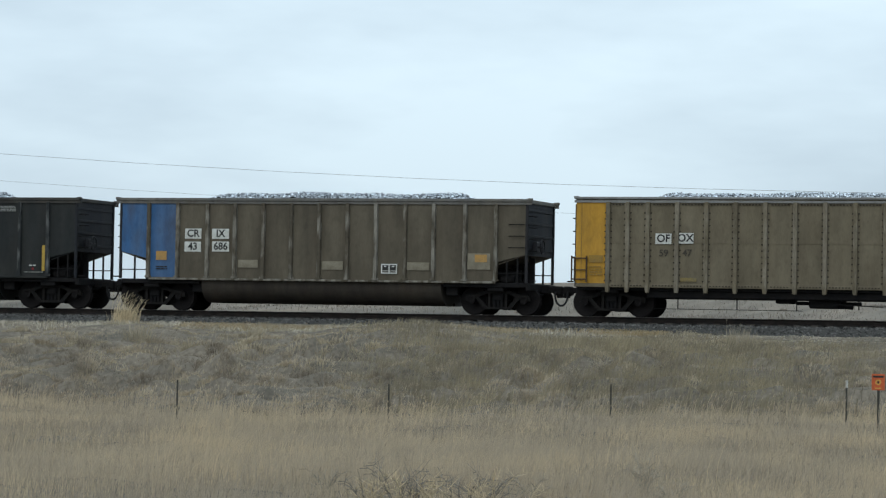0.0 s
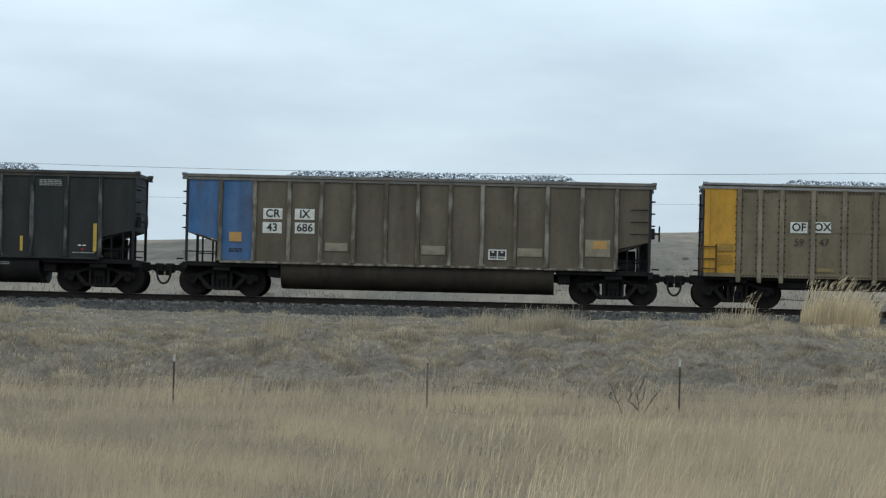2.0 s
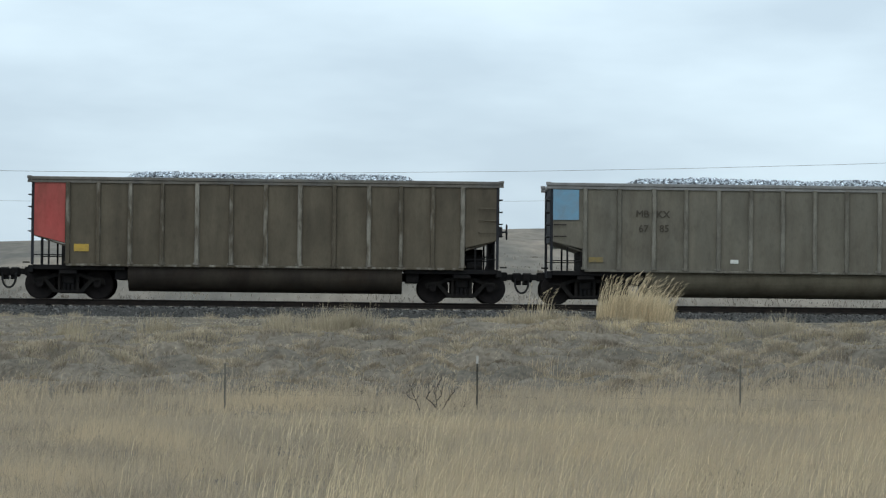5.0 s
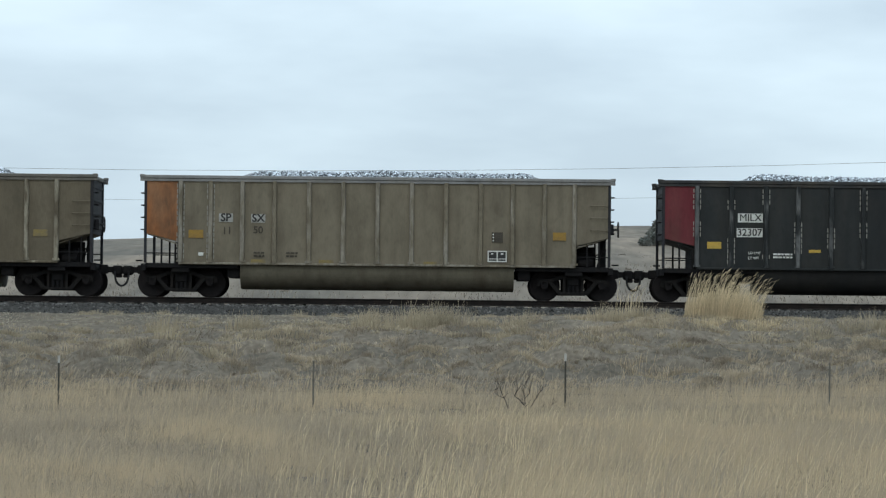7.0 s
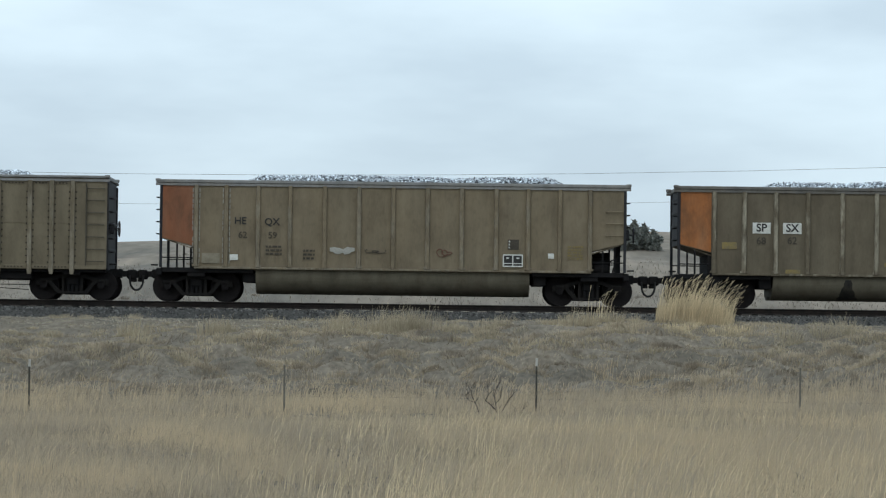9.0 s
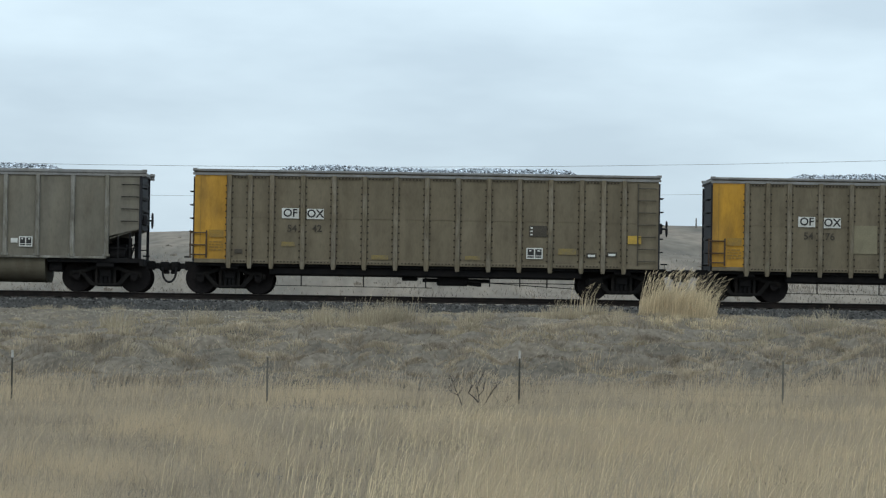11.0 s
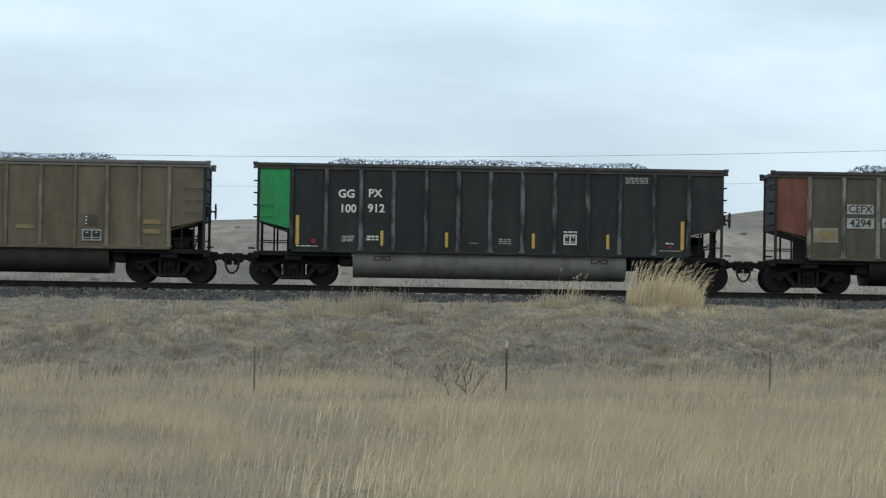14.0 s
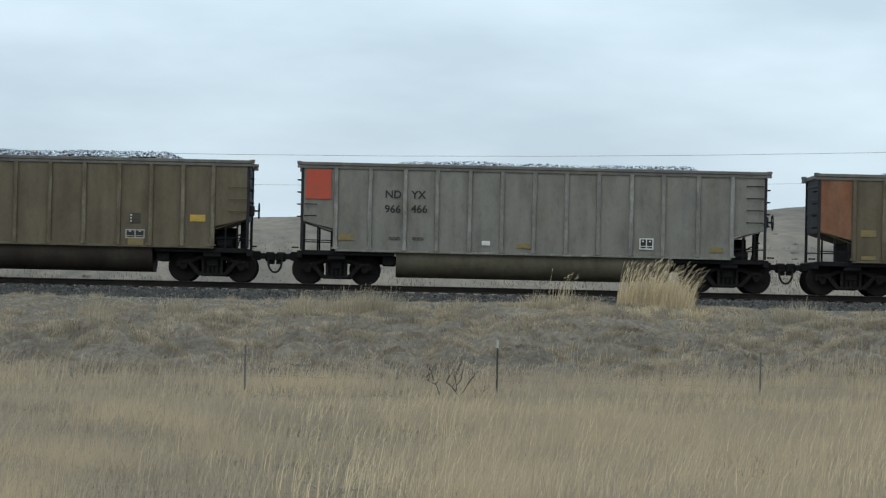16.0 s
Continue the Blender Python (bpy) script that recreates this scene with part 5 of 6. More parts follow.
# ---- the wagons, from the front of the train to its rear ----
w = flat_wagon("dusty tan riveted coal gondola with a yellow end panel", TAN, TAN_CHORD, YELLOW_END)
lettering(w, "OF", -4.31, 2.53, 0.23, INK, plate=(0.53, 0.34))
lettering(w, "OX", -3.58, 2.55, 0.23, INK, plate=(0.53, 0.34))
lettering(w, "59", -4.30, 2.06, 0.23, FADED_INK)
lettering(w, "47", -3.52, 2.07, 0.23, FADED_INK)
patch(w, "faded_patch", -3.47, 1.22, 0.53, 0.12, FADED_YELLOW)

w = tub_wagon("dusty brown coal wagon with blue end bays and white plates", BROWN, MID_CHORD, BROWN_TUB, BLUE, 2, (-4.1, 4.8, 0.17))
lettering(w, "CR", -4.55, 2.59, 0.23, INK, plate=(0.60, 0.34))
lettering(w, "IX", -3.55, 2.59, 0.23, INK, plate=(0.62, 0.34))
lettering(w, "43", -4.56, 2.15, 0.23, INK, plate=(0.60, 0.34))
lettering(w, "686", -3.54, 2.16, 0.23, INK, plate=(0.62, 0.34))
patch(w, "orange_patch", -5.71, 1.84, 0.39, 0.30, ORANGE_PATCH)
stencil_bars(w, -5.70, 1.43, 0.42, 0.14, 2, INK)
patch(w, "cream_panel", -2.54, 1.59, 0.71, 0.26, CREAM_PANEL)
patch(w, "cream_panel", 0.50, 1.56, 0.74, 0.28, CREAM_PANEL)
patch(w, "cream_panel", 3.52, 1.56, 0.79, 0.26, CREAM_PANEL)
patch(w, "cream_panel", 5.63, 1.74, 0.78, 0.53, CREAM_PANEL)
patch(w, "orange_patch", 5.70, 1.84, 0.42, 0.25, ORANGE_PATCH)
stencil_box(w, 2.51, 1.47, 0.56, 0.32)

w = tub_wagon("black coal wagon with a bright green end and yellow bars", BLACK, DARK_CHORD, BLACK_TUB, GREEN, 1, (-4.6, 4.0, 0.17), left_rungs=2, right_rungs=0)
lettering(w, "GG", -4.43, 2.85, 0.26, WHITE_PAINT)
lettering(w, "PX", -3.55, 2.88, 0.26, WHITE_PAINT)
lettering(w, "100", -4.39, 2.39, 0.26, WHITE_PAINT)
lettering(w, "965", -3.51, 2.41, 0.26, WHITE_PAINT)
tub_bars(w, -3.05, 0.90, 0.55, GREY_INK)
tub_bars(w, 0.06, 0.90, 0.26, FADED_YELLOW)
tub_bars(w, 2.08, 0.90, 0.26, FADED_YELLOW)
tub_bars(w, 3.10, 0.90, 0.50, GREY_INK)
lettering(w, "LD LMT", -4.36, 1.515, 0.082, WHITE_PAINT)
lettering(w, "LT WT", -4.40, 1.405, 0.082, WHITE_PAINT)
stencil_bars(w, -3.60, 1.49, 0.39, 0.18, 2, WHITE_PAINT)
patch(w, "yellow_bar", -5.95, 1.72, 0.11, 0.92, YELLOW_PAINT)
patch(w, "yellow_bar", -3.32, 1.49, 0.09, 0.46, YELLOW_PAINT)
patch(w, "yellow_bar", -1.31, 1.47, 0.09, 0.46, YELLOW_PAINT)
patch(w, "yellow_bar", 1.39, 1.48, 0.09, 0.46, YELLOW_PAINT)
patch(w, "yellow_bar", 3.73, 1.48, 0.09, 0.46, YELLOW_PAINT)
patch(w, "yellow_bar", 6.05, 1.71, 0.11, 0.88, YELLOW_PAINT)
patch(w, "red_dot", -5.45, 1.37, 0.18, 0.16, RED_PAINT)
stencil_bars(w, -5.62, 1.21, 0.71, 0.05, 1, WHITE_PAINT)
stencil_box(w, 2.54, 1.53, 0.41, 0.32)
stencil_bars(w, 2.54, 1.77, 0.42, 0.07, 1, WHITE_PAINT)
stencil_bars(w, 4.61, 3.41, 0.71, 0.21, 4, GREY_INK)
stencil_bars(w, 0.51, 1.45, 0.39, 0.19, 3, GREY_INK)
stencil_bars(w, -0.46, 1.38, 0.28, 0.05, 1, GREY_INK)
stencil_bars(w, 5.64, 1.46, 0.25, 0.07, 1, WHITE_PAINT)
stencil_bars(w, 5.70, 1.23, 0.71, 0.05, 1, GREY_INK)
patch(w, "red_dot", 5.66, 1.34, 0.18, 0.09, RED_PAINT)

w = tub_wagon("grey-tan aluminium coal wagon with a pale blue square", DULL_GREY, TAN_CHORD, TAN_TUB, None, 1, (-4.6, 4.2, 0.16), left_rungs=2, right_rungs=4)
lettering(w, "MB", -4.41, 2.84, 0.23, FADED_INK)
lettering(w, "KX", -3.76, 2.83, 0.23, FADED_INK)
patch(w, "faded_patch", -5.85, 1.40, 0.45, 0.16, FADED_YELLOW)
patch(w, "faded_patch", 5.72, 1.45, 0.42, 0.16, FADED_YELLOW)
lettering(w, "67", -4.37, 2.38, 0.23, FADED_INK)
lettering(w, "85", -3.72, 2.39, 0.23, FADED_INK)
patch(w, "blue_square", -6.80, 3.11, 0.81, 0.95, PALE_BLUE)
stencil_box(w, 3.52, 1.49, 0.42, 0.32)
patch(w, "white_card", -1.51, 1.39, 0.25, 0.12, WHITE_PAINT)
patch(w, "white_card", 5.57, 1.32, 0.28, 0.07, WHITE_PAINT)

w = tub_wagon("dusty tan coal wagon with a faded red end panel", BROWN, MID_CHORD, BROWN_TUB, PINK_RED, 1, (-4.3, 4.6, 0.15), posts=TUB_POSTS)
patch(w, "yellow_patch", -5.72, 1.59, 0.46, 0.23, YELLOW_PAINT)

w = tub_wagon("black coal wagon with a deep red end and white lettering plates", BLACK, DARK_CHORD, BLACK_TUB, DEEP_RED, 1, (-4.5, 4.8, 0.16), riveted=2, right_rungs=0)
lettering(w, "MILX", -4.54, 2.64, 0.23, INK, plate=(0.78, 0.28))
lettering(w, "32307", -4.56, 2.18, 0.23, INK, plate=(0.81, 0.28))
lettering(w, "LD LMT", -4.40, 1.545, 0.085, WHITE_PAINT)
lettering(w, "LT WT", -4.43, 1.385, 0.085, WHITE_PAINT)
stencil_bars(w, -3.52, 1.47, 0.60, 0.19, 2, WHITE_PAINT)
patch(w, "yellow_patch", -5.66, 1.78, 0.44, 0.21, YELLOW_PAINT)
patch(w, "yellow_patch", -2.52, 1.62, 0.37, 0.09, YELLOW_PAINT)
patch(w, "yellow_patch", 0.50, 1.61, 0.41, 0.11, YELLOW_PAINT)
patch(w, "yellow_patch", 2.58, 1.62, 0.34, 0.09, YELLOW_PAINT)
patch(w, "yellow_patch", 5.65, 1.81, 0.35, 0.11, YELLOW_PAINT)
patch(w, "yellow_patch", 5.65, 1.69, 0.35, 0.07, YELLOW_PAINT)
stencil_box(w, 3.51, 1.47, 0.56, 0.32)
patch(w, "white_card", 5.58, 1.44, 0.21, 0.07, WHITE_PAINT)

w = tub_wagon("tan riveted coal wagon with an orange end panel", PALE_TAN, TAN_CHORD, TAN_TUB, ORANGE, 1, (-4.0, 4.9, 0.16), riveted=True, posts=TUB_POSTS)
lettering(w, "SP", -4.73, 2.48, 0.23, INK, plate=(0.44, 0.27), plate_paint=DIRTY_PLATE)
lettering(w, "SX", -3.72, 2.47, 0.23, INK, plate=(0.44, 0.27), plate_paint=DIRTY_PLATE)
lettering(w, "11", -4.69, 2.07, 0.23, FADED_INK)
lettering(w, "50", -3.72, 2.10, 0.23, FADED_INK)
patch(w, "yellow_patch", -5.66, 1.97, 0.46, 0.25, MUSTARD)
patch(w, "faded_patch", -3.71, 1.13, 0.46, 0.12, FADED_YELLOW)
patch(w, "faded_patch", -1.59, 1.13, 0.46, 0.12, FADED_YELLOW)
patch(w, "faded_patch", 1.66, 1.11, 0.42, 0.12, FADED_YELLOW)
patch(w, "yellow_patch", 5.69, 2.00, 0.41, 0.25, MUSTARD)
test_plate(w, 3.75, 1.95, 0.35, 0.32)
stencil_box(w, 3.75, 1.36, 0.60, 0.35)
patch(w, "white_card", -5.50, 1.34, 0.16, 0.10, WHITE_PAINT)
stencil_bars(w, -3.68, 1.35, 0.34, 0.20, 2, FADED_INK)
stencil_bars(w, -2.65, 1.35, 0.38, 0.20, 2, FADED_INK)

w = tub_wagon("olive-tan coal wagon with an orange end panel", OLIVE_TAN, MID_CHORD, TAN_TUB, ORANGE, 1, (-4.3, 4.5, 0.16), posts=TUB_POSTS)
lettering(w, "SP", -4.67, 2.51, 0.23, INK, plate=(0.56, 0.34))
lettering(w, "SX", -3.71, 2.51, 0.23, INK, plate=(0.58, 0.34))
lettering(w, "68", -4.68, 2.10, 0.23, FADED_INK)
lettering(w, "62", -3.71, 2.12, 0.23, FADED_INK)
patch(w, "yellow_patch", -5.67, 1.95, 0.46, 0.21, FADED_YELLOW)
test_plate(w, 3.74, 1.96, 0.35, 0.32)
stencil_box(w, 3.69, 1.41, 0.60, 0.32)
patch(w, "faded_patch", -3.68, 1.16, 0.46, 0.12, FADED_YELLOW)
patch(w, "faded_patch", -0.56, 1.41, 0.53, 0.12, FADED_YELLOW)
patch(w, "yellow_patch", 5.66, 1.95, 0.44, 0.21, FADED_YELLOW)
tub_stain(w, -1.93, 0.52)

w = tub_wagon("tan coal wagon with a rusty orange end and chalk marks", OCHRE_TAN, TAN_CHORD, TAN_TUB, ORANGE_BROWN, 1, (-4.4, 5.2, 0.17), riveted=True, posts=TUB_POSTS)
lettering(w, "HE", -4.77, 2.52, 0.23, INK)
lettering(w, "QX", -3.78, 2.50, 0.23, INK)
lettering(w, "62", -4.69, 2.08, 0.21, FADED_INK)
lettering(w, "59", -3.76, 2.08, 0.21, FADED_INK)
patch(w, "chalk_mark", -5.68, 1.35, 0.56, 0.32, CREAM_PANEL)
patch(w, "white_card", -4.96, 1.39, 0.25, 0.18, WHITE_PAINT)
paint_splash(w, -1.58, 1.64, 0.78, 0.30, 4)
chalk_scribble(w, 1.60, 1.60, 0.56, 0.26, 6, RED_CHALK)
chalk_scribble(w, -0.56, 1.62, 0.68, 0.26, 8, FADED_INK)
stencil_bars(w, -2.62, 1.50, 0.36, 0.36, 3, FADED_INK)
stencil_bars(w, -3.72, 1.62, 0.5, 0.34, 3, FADED_INK)
test_plate(w, 3.76, 1.89, 0.35, 0.32)
stencil_box(w, 3.75, 1.39, 0.63, 0.39)
stencil_bars(w, 5.70, 1.66, 0.49, 0.46, 5, FADED_YELLOW)
patch(w, "white_card", 4.94, 1.55, 0.18, 0.16, WHITE_PAINT)

w = flat_wagon("dusty tan riveted coal gondola with a yellow end and repaired panel", TAN, TAN_CHORD, YELLOW_END)
lettering(w, "OF", -4.30, 2.52, 0.23, INK, plate=(0.53, 0.32))
lettering(w, "OX", -3.50, 2.50, 0.23, INK, plate=(0.53, 0.32))
lettering(w, "54", -4.24, 2.07, 0.23, FADED_INK)
lettering(w, "76", -3.57, 2.06, 0.23, FADED_INK)
patch(w, "cream_panel", -2.49, 1.99, 0.81, 0.88, TAN_PANEL)

w = flat_wagon("tan riveted coal gondola with a yellow end panel and dark stencils", TAN, TAN_CHORD, YELLOW_END, (-4.6, 4.7, 0.21))
lettering(w, "OF", -4.26, 2.53, 0.23, INK, plate=(0.53, 0.32))
lettering(w, "OX", -3.48, 2.52, 0.23, INK, plate=(0.53, 0.32))
lettering(w, "54", -4.20, 2.05, 0.23, FADED_INK)
lettering(w, "42", -3.42, 2.06, 0.23, FADED_INK)
patch(w, "faded_patch", -4.31, 1.57, 0.42, 0.14, FADED_YELLOW)
patch(w, "faded_patch", -1.45, 1.20, 0.53, 0.14, FADED_YELLOW)
patch(w, "faded_patch", 1.44, 1.23, 0.46, 0.12, FADED_YELLOW)
test_plate(w, 3.48, 2.09, 0.56, 0.35)
stencil_box(w, 3.38, 1.40, 0.51, 0.34)
patch(w, "faded_patch", 4.40, 1.47, 0.56, 0.19, FADED_YELLOW)
patch(w, "yellow_patch", 6.50, 1.87, 0.42, 0.26, YELLOW_PAINT)
for x, z in ((5.16, 1.36), (5.80, 1.40)):
    patch(w, "dark_square", x, z, 0.32, 0.16, FADED_INK)
    patch(w, "white_card", x, z - 0.01, 0.22, 0.07, WHITE_PAINT)
patch(w, "dark_square", -5.86, 1.32, 0.25, 0.14, FADED_INK)

w = tub_wagon("light grey-tan coal wagon with a bright orange square", GREY_TAN, TAN_CHORD, TAN_TUB, None, 1, (-5.2, 4.6, 0.14), left_rungs=2, right_rungs=4)
lettering(w, "FU", -4.39, 2.81, 0.23, INK, plate=(0.53, 0.32), plate_paint=CLEAN_PLATE)
lettering(w, "RX", -3.67, 2.82, 0.23, INK, plate=(0.53, 0.32), plate_paint=CLEAN_PLATE)
lettering(w, "962", -4.47, 2.35, 0.23, INK, plate=(0.65, 0.32), plate_paint=CLEAN_PLATE)
lettering(w, "480", -3.61, 2.36, 0.23, INK, plate=(0.63, 0.32), plate_paint=CLEAN_PLATE)
patch(w, "orange_square", -6.76, 3.11, 0.85, 0.99, BRIGHT_ORANGE)
patch(w, "white_card", -5.43, 1.60, 0.19, 0.12, WHITE_PAINT)
stencil_box(w, 3.69, 1.52, 0.42, 0.32)
patch(w, "white_card", 3.33, 1.55, 0.21, 0.14, WHITE_PAINT)
patch(w, "faded_patch", -5.85, 1.37, 0.53, 0.14, FADED_YELLOW)
stencil_bars(w, -4.40, 1.41, 0.35, 0.11, 2, FADED_INK)
stencil_bars(w, -3.70, 1.41, 0.35, 0.11, 2, FADED_INK)

w = tub_wagon("sooty brown coal wagon with cream panels and chalk scribbles", DARK_BROWN, DARK_CHORD, BLACK_TUB, RED_BROWN, 1, (-4.6, 4.4, 0.19))
lettering(w, "CEFX", -4.61, 2.64, 0.23, INK, plate=(0.83, 0.30), plate_paint=DIRTY_PLATE)
lettering(w, "4294", -4.60, 2.20, 0.25, INK, plate=(0.85, 0.32), plate_paint=DIRTY_PLATE)
lettering(w, "4", -3.75, 2.22, 0.25, INK, plate=(0.35, 0.32), plate_paint=DIRTY_PLATE)
patch(w, "cream_panel", -5.68, 1.81, 0.78, 0.46, CREAM_PANEL)
patch(w, "orange_patch", -5.64, 1.83, 0.53, 0.25, FADED_YELLOW)
patch(w, "cream_panel", -2.54, 1.56, 0.78, 0.34, CREAM_PANEL)
patch(w, "cream_panel", -0.49, 1.51, 0.74, 0.35, CREAM_PANEL)
patch(w, "cream_panel", 1.51, 1.53, 0.78, 0.35, CREAM_PANEL)
patch(w, "cream_panel", 3.53, 1.45, 0.78, 0.26, CREAM_PANEL)
for x, z in ((-2.50, 1.58), (-0.46, 1.53), (1.53, 1.55), (3.55, 1.47)):
    patch(w, "orange_patch", x, z, 0.44, 0.12, FADED_YELLOW)
patch(w, "cream_panel", 5.67, 1.82, 0.78, 0.39, CREAM_PANEL)
patch(w, "orange_patch", 5.70, 1.84, 0.53, 0.21, FADED_YELLOW)
stencil_box(w, 2.52, 1.48, 0.56, 0.35, DIRTY_PLATE)
chalk_scribble(w, 3.41, 1.80, 0.53, 0.42, 5)
chalk_scribble(w, 4.51, 1.68, 0.63, 0.28, 2)
chalk_scribble(w, 2.74, 1.87, 0.25, 0.35, 7)
chalk_scribble(w, 1.47, 1.93, 0.49, 0.39, 9)
patch(w, "white_card", 5.62, 1.47, 0.23, 0.09, WHITE_PAINT)

w = tub_wagon("black coal wagon with a bright green end and grey tub", BLACK, DARK_CHORD, GREY_TUB, GREEN, 1, (-4.9, 4.9, 0.15), left_rungs=2, right_rungs=0)
lettering(w, "GG", -4.50, 2.85, 0.26, WHITE_PAINT)
lettering(w, "PX", -3.61, 2.88, 0.26, WHITE_PAINT)
lettering(w, "100", -4.45, 2.39, 0.26, WHITE_PAINT)
lettering(w, "912", -3.57, 2.41, 0.26, WHITE_PAINT)
lettering(w, "LD LMT", -4.42, 1.515, 0.082, WHITE_PAINT)
lettering(w, "LT WT", -4.46, 1.405, 0.082, WHITE_PAINT)
tub_mark(w, -3.35, 0.86)
tub_mark(w, 3.43, 0.86)
stencil_bars(w, -3.66, 1.49, 0.39, 0.18, 2, WHITE_PAINT)
patch(w, "yellow_bar", -6.02, 1.71, 0.11, 0.92, YELLOW_PAINT)
patch(w, "yellow_bar", -3.38, 1.49, 0.09, 0.46, YELLOW_PAINT)
patch(w, "yellow_bar", -1.36, 1.47, 0.09, 0.46, YELLOW_PAINT)
patch(w, "yellow_bar", 1.35, 1.48, 0.09, 0.46, YELLOW_PAINT)
patch(w, "yellow_bar", 3.68, 1.49, 0.09, 0.46, YELLOW_PAINT)
patch(w, "yellow_bar", 6.01, 1.72, 0.11, 0.88, YELLOW_PAINT)
patch(w, "red_dot", -5.52, 1.37, 0.18, 0.16, RED_PAINT)
stencil_bars(w, -5.69, 1.21, 0.71, 0.05, 1, WHITE_PAINT)
stencil_box(w, 2.50, 1.54, 0.41, 0.32)
stencil_bars(w, 2.50, 1.78, 0.42, 0.07, 1, WHITE_PAINT)
stencil_bars(w, 4.56, 3.42, 0.71, 0.21, 4, GREY_INK)
stencil_bars(w, 0.46, 1.45, 0.39, 0.19, 3, GREY_INK)
stencil_bars(w, -0.51, 1.38, 0.28, 0.05, 1, GREY_INK)
stencil_bars(w, 5.60, 1.47, 0.25, 0.07, 1, WHITE_PAINT)
stencil_bars(w, 5.66, 1.24, 0.71, 0.05, 1, GREY_INK)
patch(w, "red_dot", 5.62, 1.35, 0.18, 0.09, RED_PAINT)

w = tub_wagon("dull tan coal wagon with a faded orange end panel", DULL_OLIVE, MID_CHORD, BROWN_TUB, ORANGE_BROWN, 1, (-4.9, 4.3, 0.18), posts=TUB_POSTS)
lettering(w, "SP", -4.74, 2.51, 0.23, INK, plate=(0.44, 0.28))
lettering(w, "SX", -3.76, 2.50, 0.23, INK, plate=(0.46, 0.28))
lettering(w, "10", -4.74, 2.09, 0.21, FADED_INK)
lettering(w, "53", -3.73, 2.11, 0.21, FADED_INK)
test_plate(w, 3.72, 1.90, 0.39, 0.35)
stencil_box(w, 3.76, 1.44, 0.60, 0.35, DIRTY_PLATE)
patch(w, "faded_patch", 5.62, 1.88, 0.53, 0.14, FADED_YELLOW)
patch(w, "faded_patch", 5.63, 1.58, 0.53, 0.14, FADED_YELLOW)
patch(w, "faded_patch", -5.70, 1.95, 0.49, 0.21, FADED_YELLOW)
patch(w, "faded_patch", -5.68, 1.18, 0.46, 0.12, FADED_YELLOW)
patch(w, "faded_patch", -0.63, 1.74, 0.53, 0.12, FADED_YELLOW)
patch(w, "faded_patch", 1.66, 1.67, 0.53, 0.12, FADED_YELLOW)

w = tub_wagon("grey aluminium coal wagon with a red square and black lettering", GREY, MID_CHORD, TAN_TUB, None, 1, (-4.3, 5.2, 0.08), left_rungs=2, right_rungs=4)
lettering(w, "ND", -4.41, 2.83, 0.25, INK)
lettering(w, "YX", -3.62, 2.83, 0.25, INK)
lettering(w, "966", -4.42, 2.37, 0.25, INK)
lettering(w, "466", -3.59, 2.39, 0.25, INK)
patch(w, "red_square", -6.75, 3.11, 0.78, 0.92, RED_SQUARE)
stencil_box(w, 3.53, 1.47, 0.44, 0.35)
patch(w, "white_card", -1.49, 1.38, 0.26, 0.14, WHITE_PAINT)
patch(w, "faded_patch", -5.86, 1.47, 0.49, 0.18, FADED_YELLOW)
patch(w, "faded_patch", -0.29, 1.31, 0.49, 0.14, FADED_YELLOW)
patch(w, "faded_patch", 5.73, 1.33, 0.42, 0.16, FADED_YELLOW)
stencil_bars(w, -4.35, 1.47, 0.35, 0.11, 2, FADED_INK)
stencil_bars(w, -3.61, 1.47, 0.35, 0.11, 2, FADED_INK)

w = tub_wagon("olive-tan coal wagon with yellow patches", DULL_OLIVE, MID_CHORD, BROWN_TUB, ORANGE_BROWN, 1, (-4.6, 5.0, 0.18), posts=TUB_POSTS)
test_plate(w, 3.74, 1.92, 0.35, 0.32)
stencil_box(w, 3.75, 1.43, 0.60, 0.28, DIRTY_PLATE)
patch(w, "yellow_patch", 5.69, 1.96, 0.48, 0.21, YELLOW_PAINT)
patch(w, "faded_patch", 3.77, 1.18, 0.49, 0.25, FADED_YELLOW)

# ---- fence, marker sign, brush and wires ----
def fence_post(x, tall, white, mat=POST_GREEN):
    post = tagged(new("fence_post"), "thin dark steel fence post with a pale tip" if white else "thin weathered steel fence post in the grass" if mat is POST_GREY else "thin dark steel fence post in the grass", "fence post", "posts of the field fence")
    y = EYE.y + 68.0
    z = float(height(np.array([x]), np.array([y]))[0])
    post.location = (x, y, z)
    bm = fresh()
    h = tall - z
    box(bm, -0.019, 0.019, -0.004, 0.004, -0.3, h - (0.14 if white else 0))
    box(bm, -0.004, 0.004, 0.004, 0.034, -0.3, h - (0.14 if white else 0))
    for k in np.arange(0.3, h - 0.2, 0.12):
        box(bm, -0.008, 0.008, -0.014, -0.004, k, k + 0.03)
    part("shaft", bm, mat, post)
    if white:
        bm = fresh()
        box(bm, -0.023, 0.023, -0.008, 0.038, h - 0.16, h)
        part("tip", bm, POST_WHITE, post, "white painted tip")
    return post


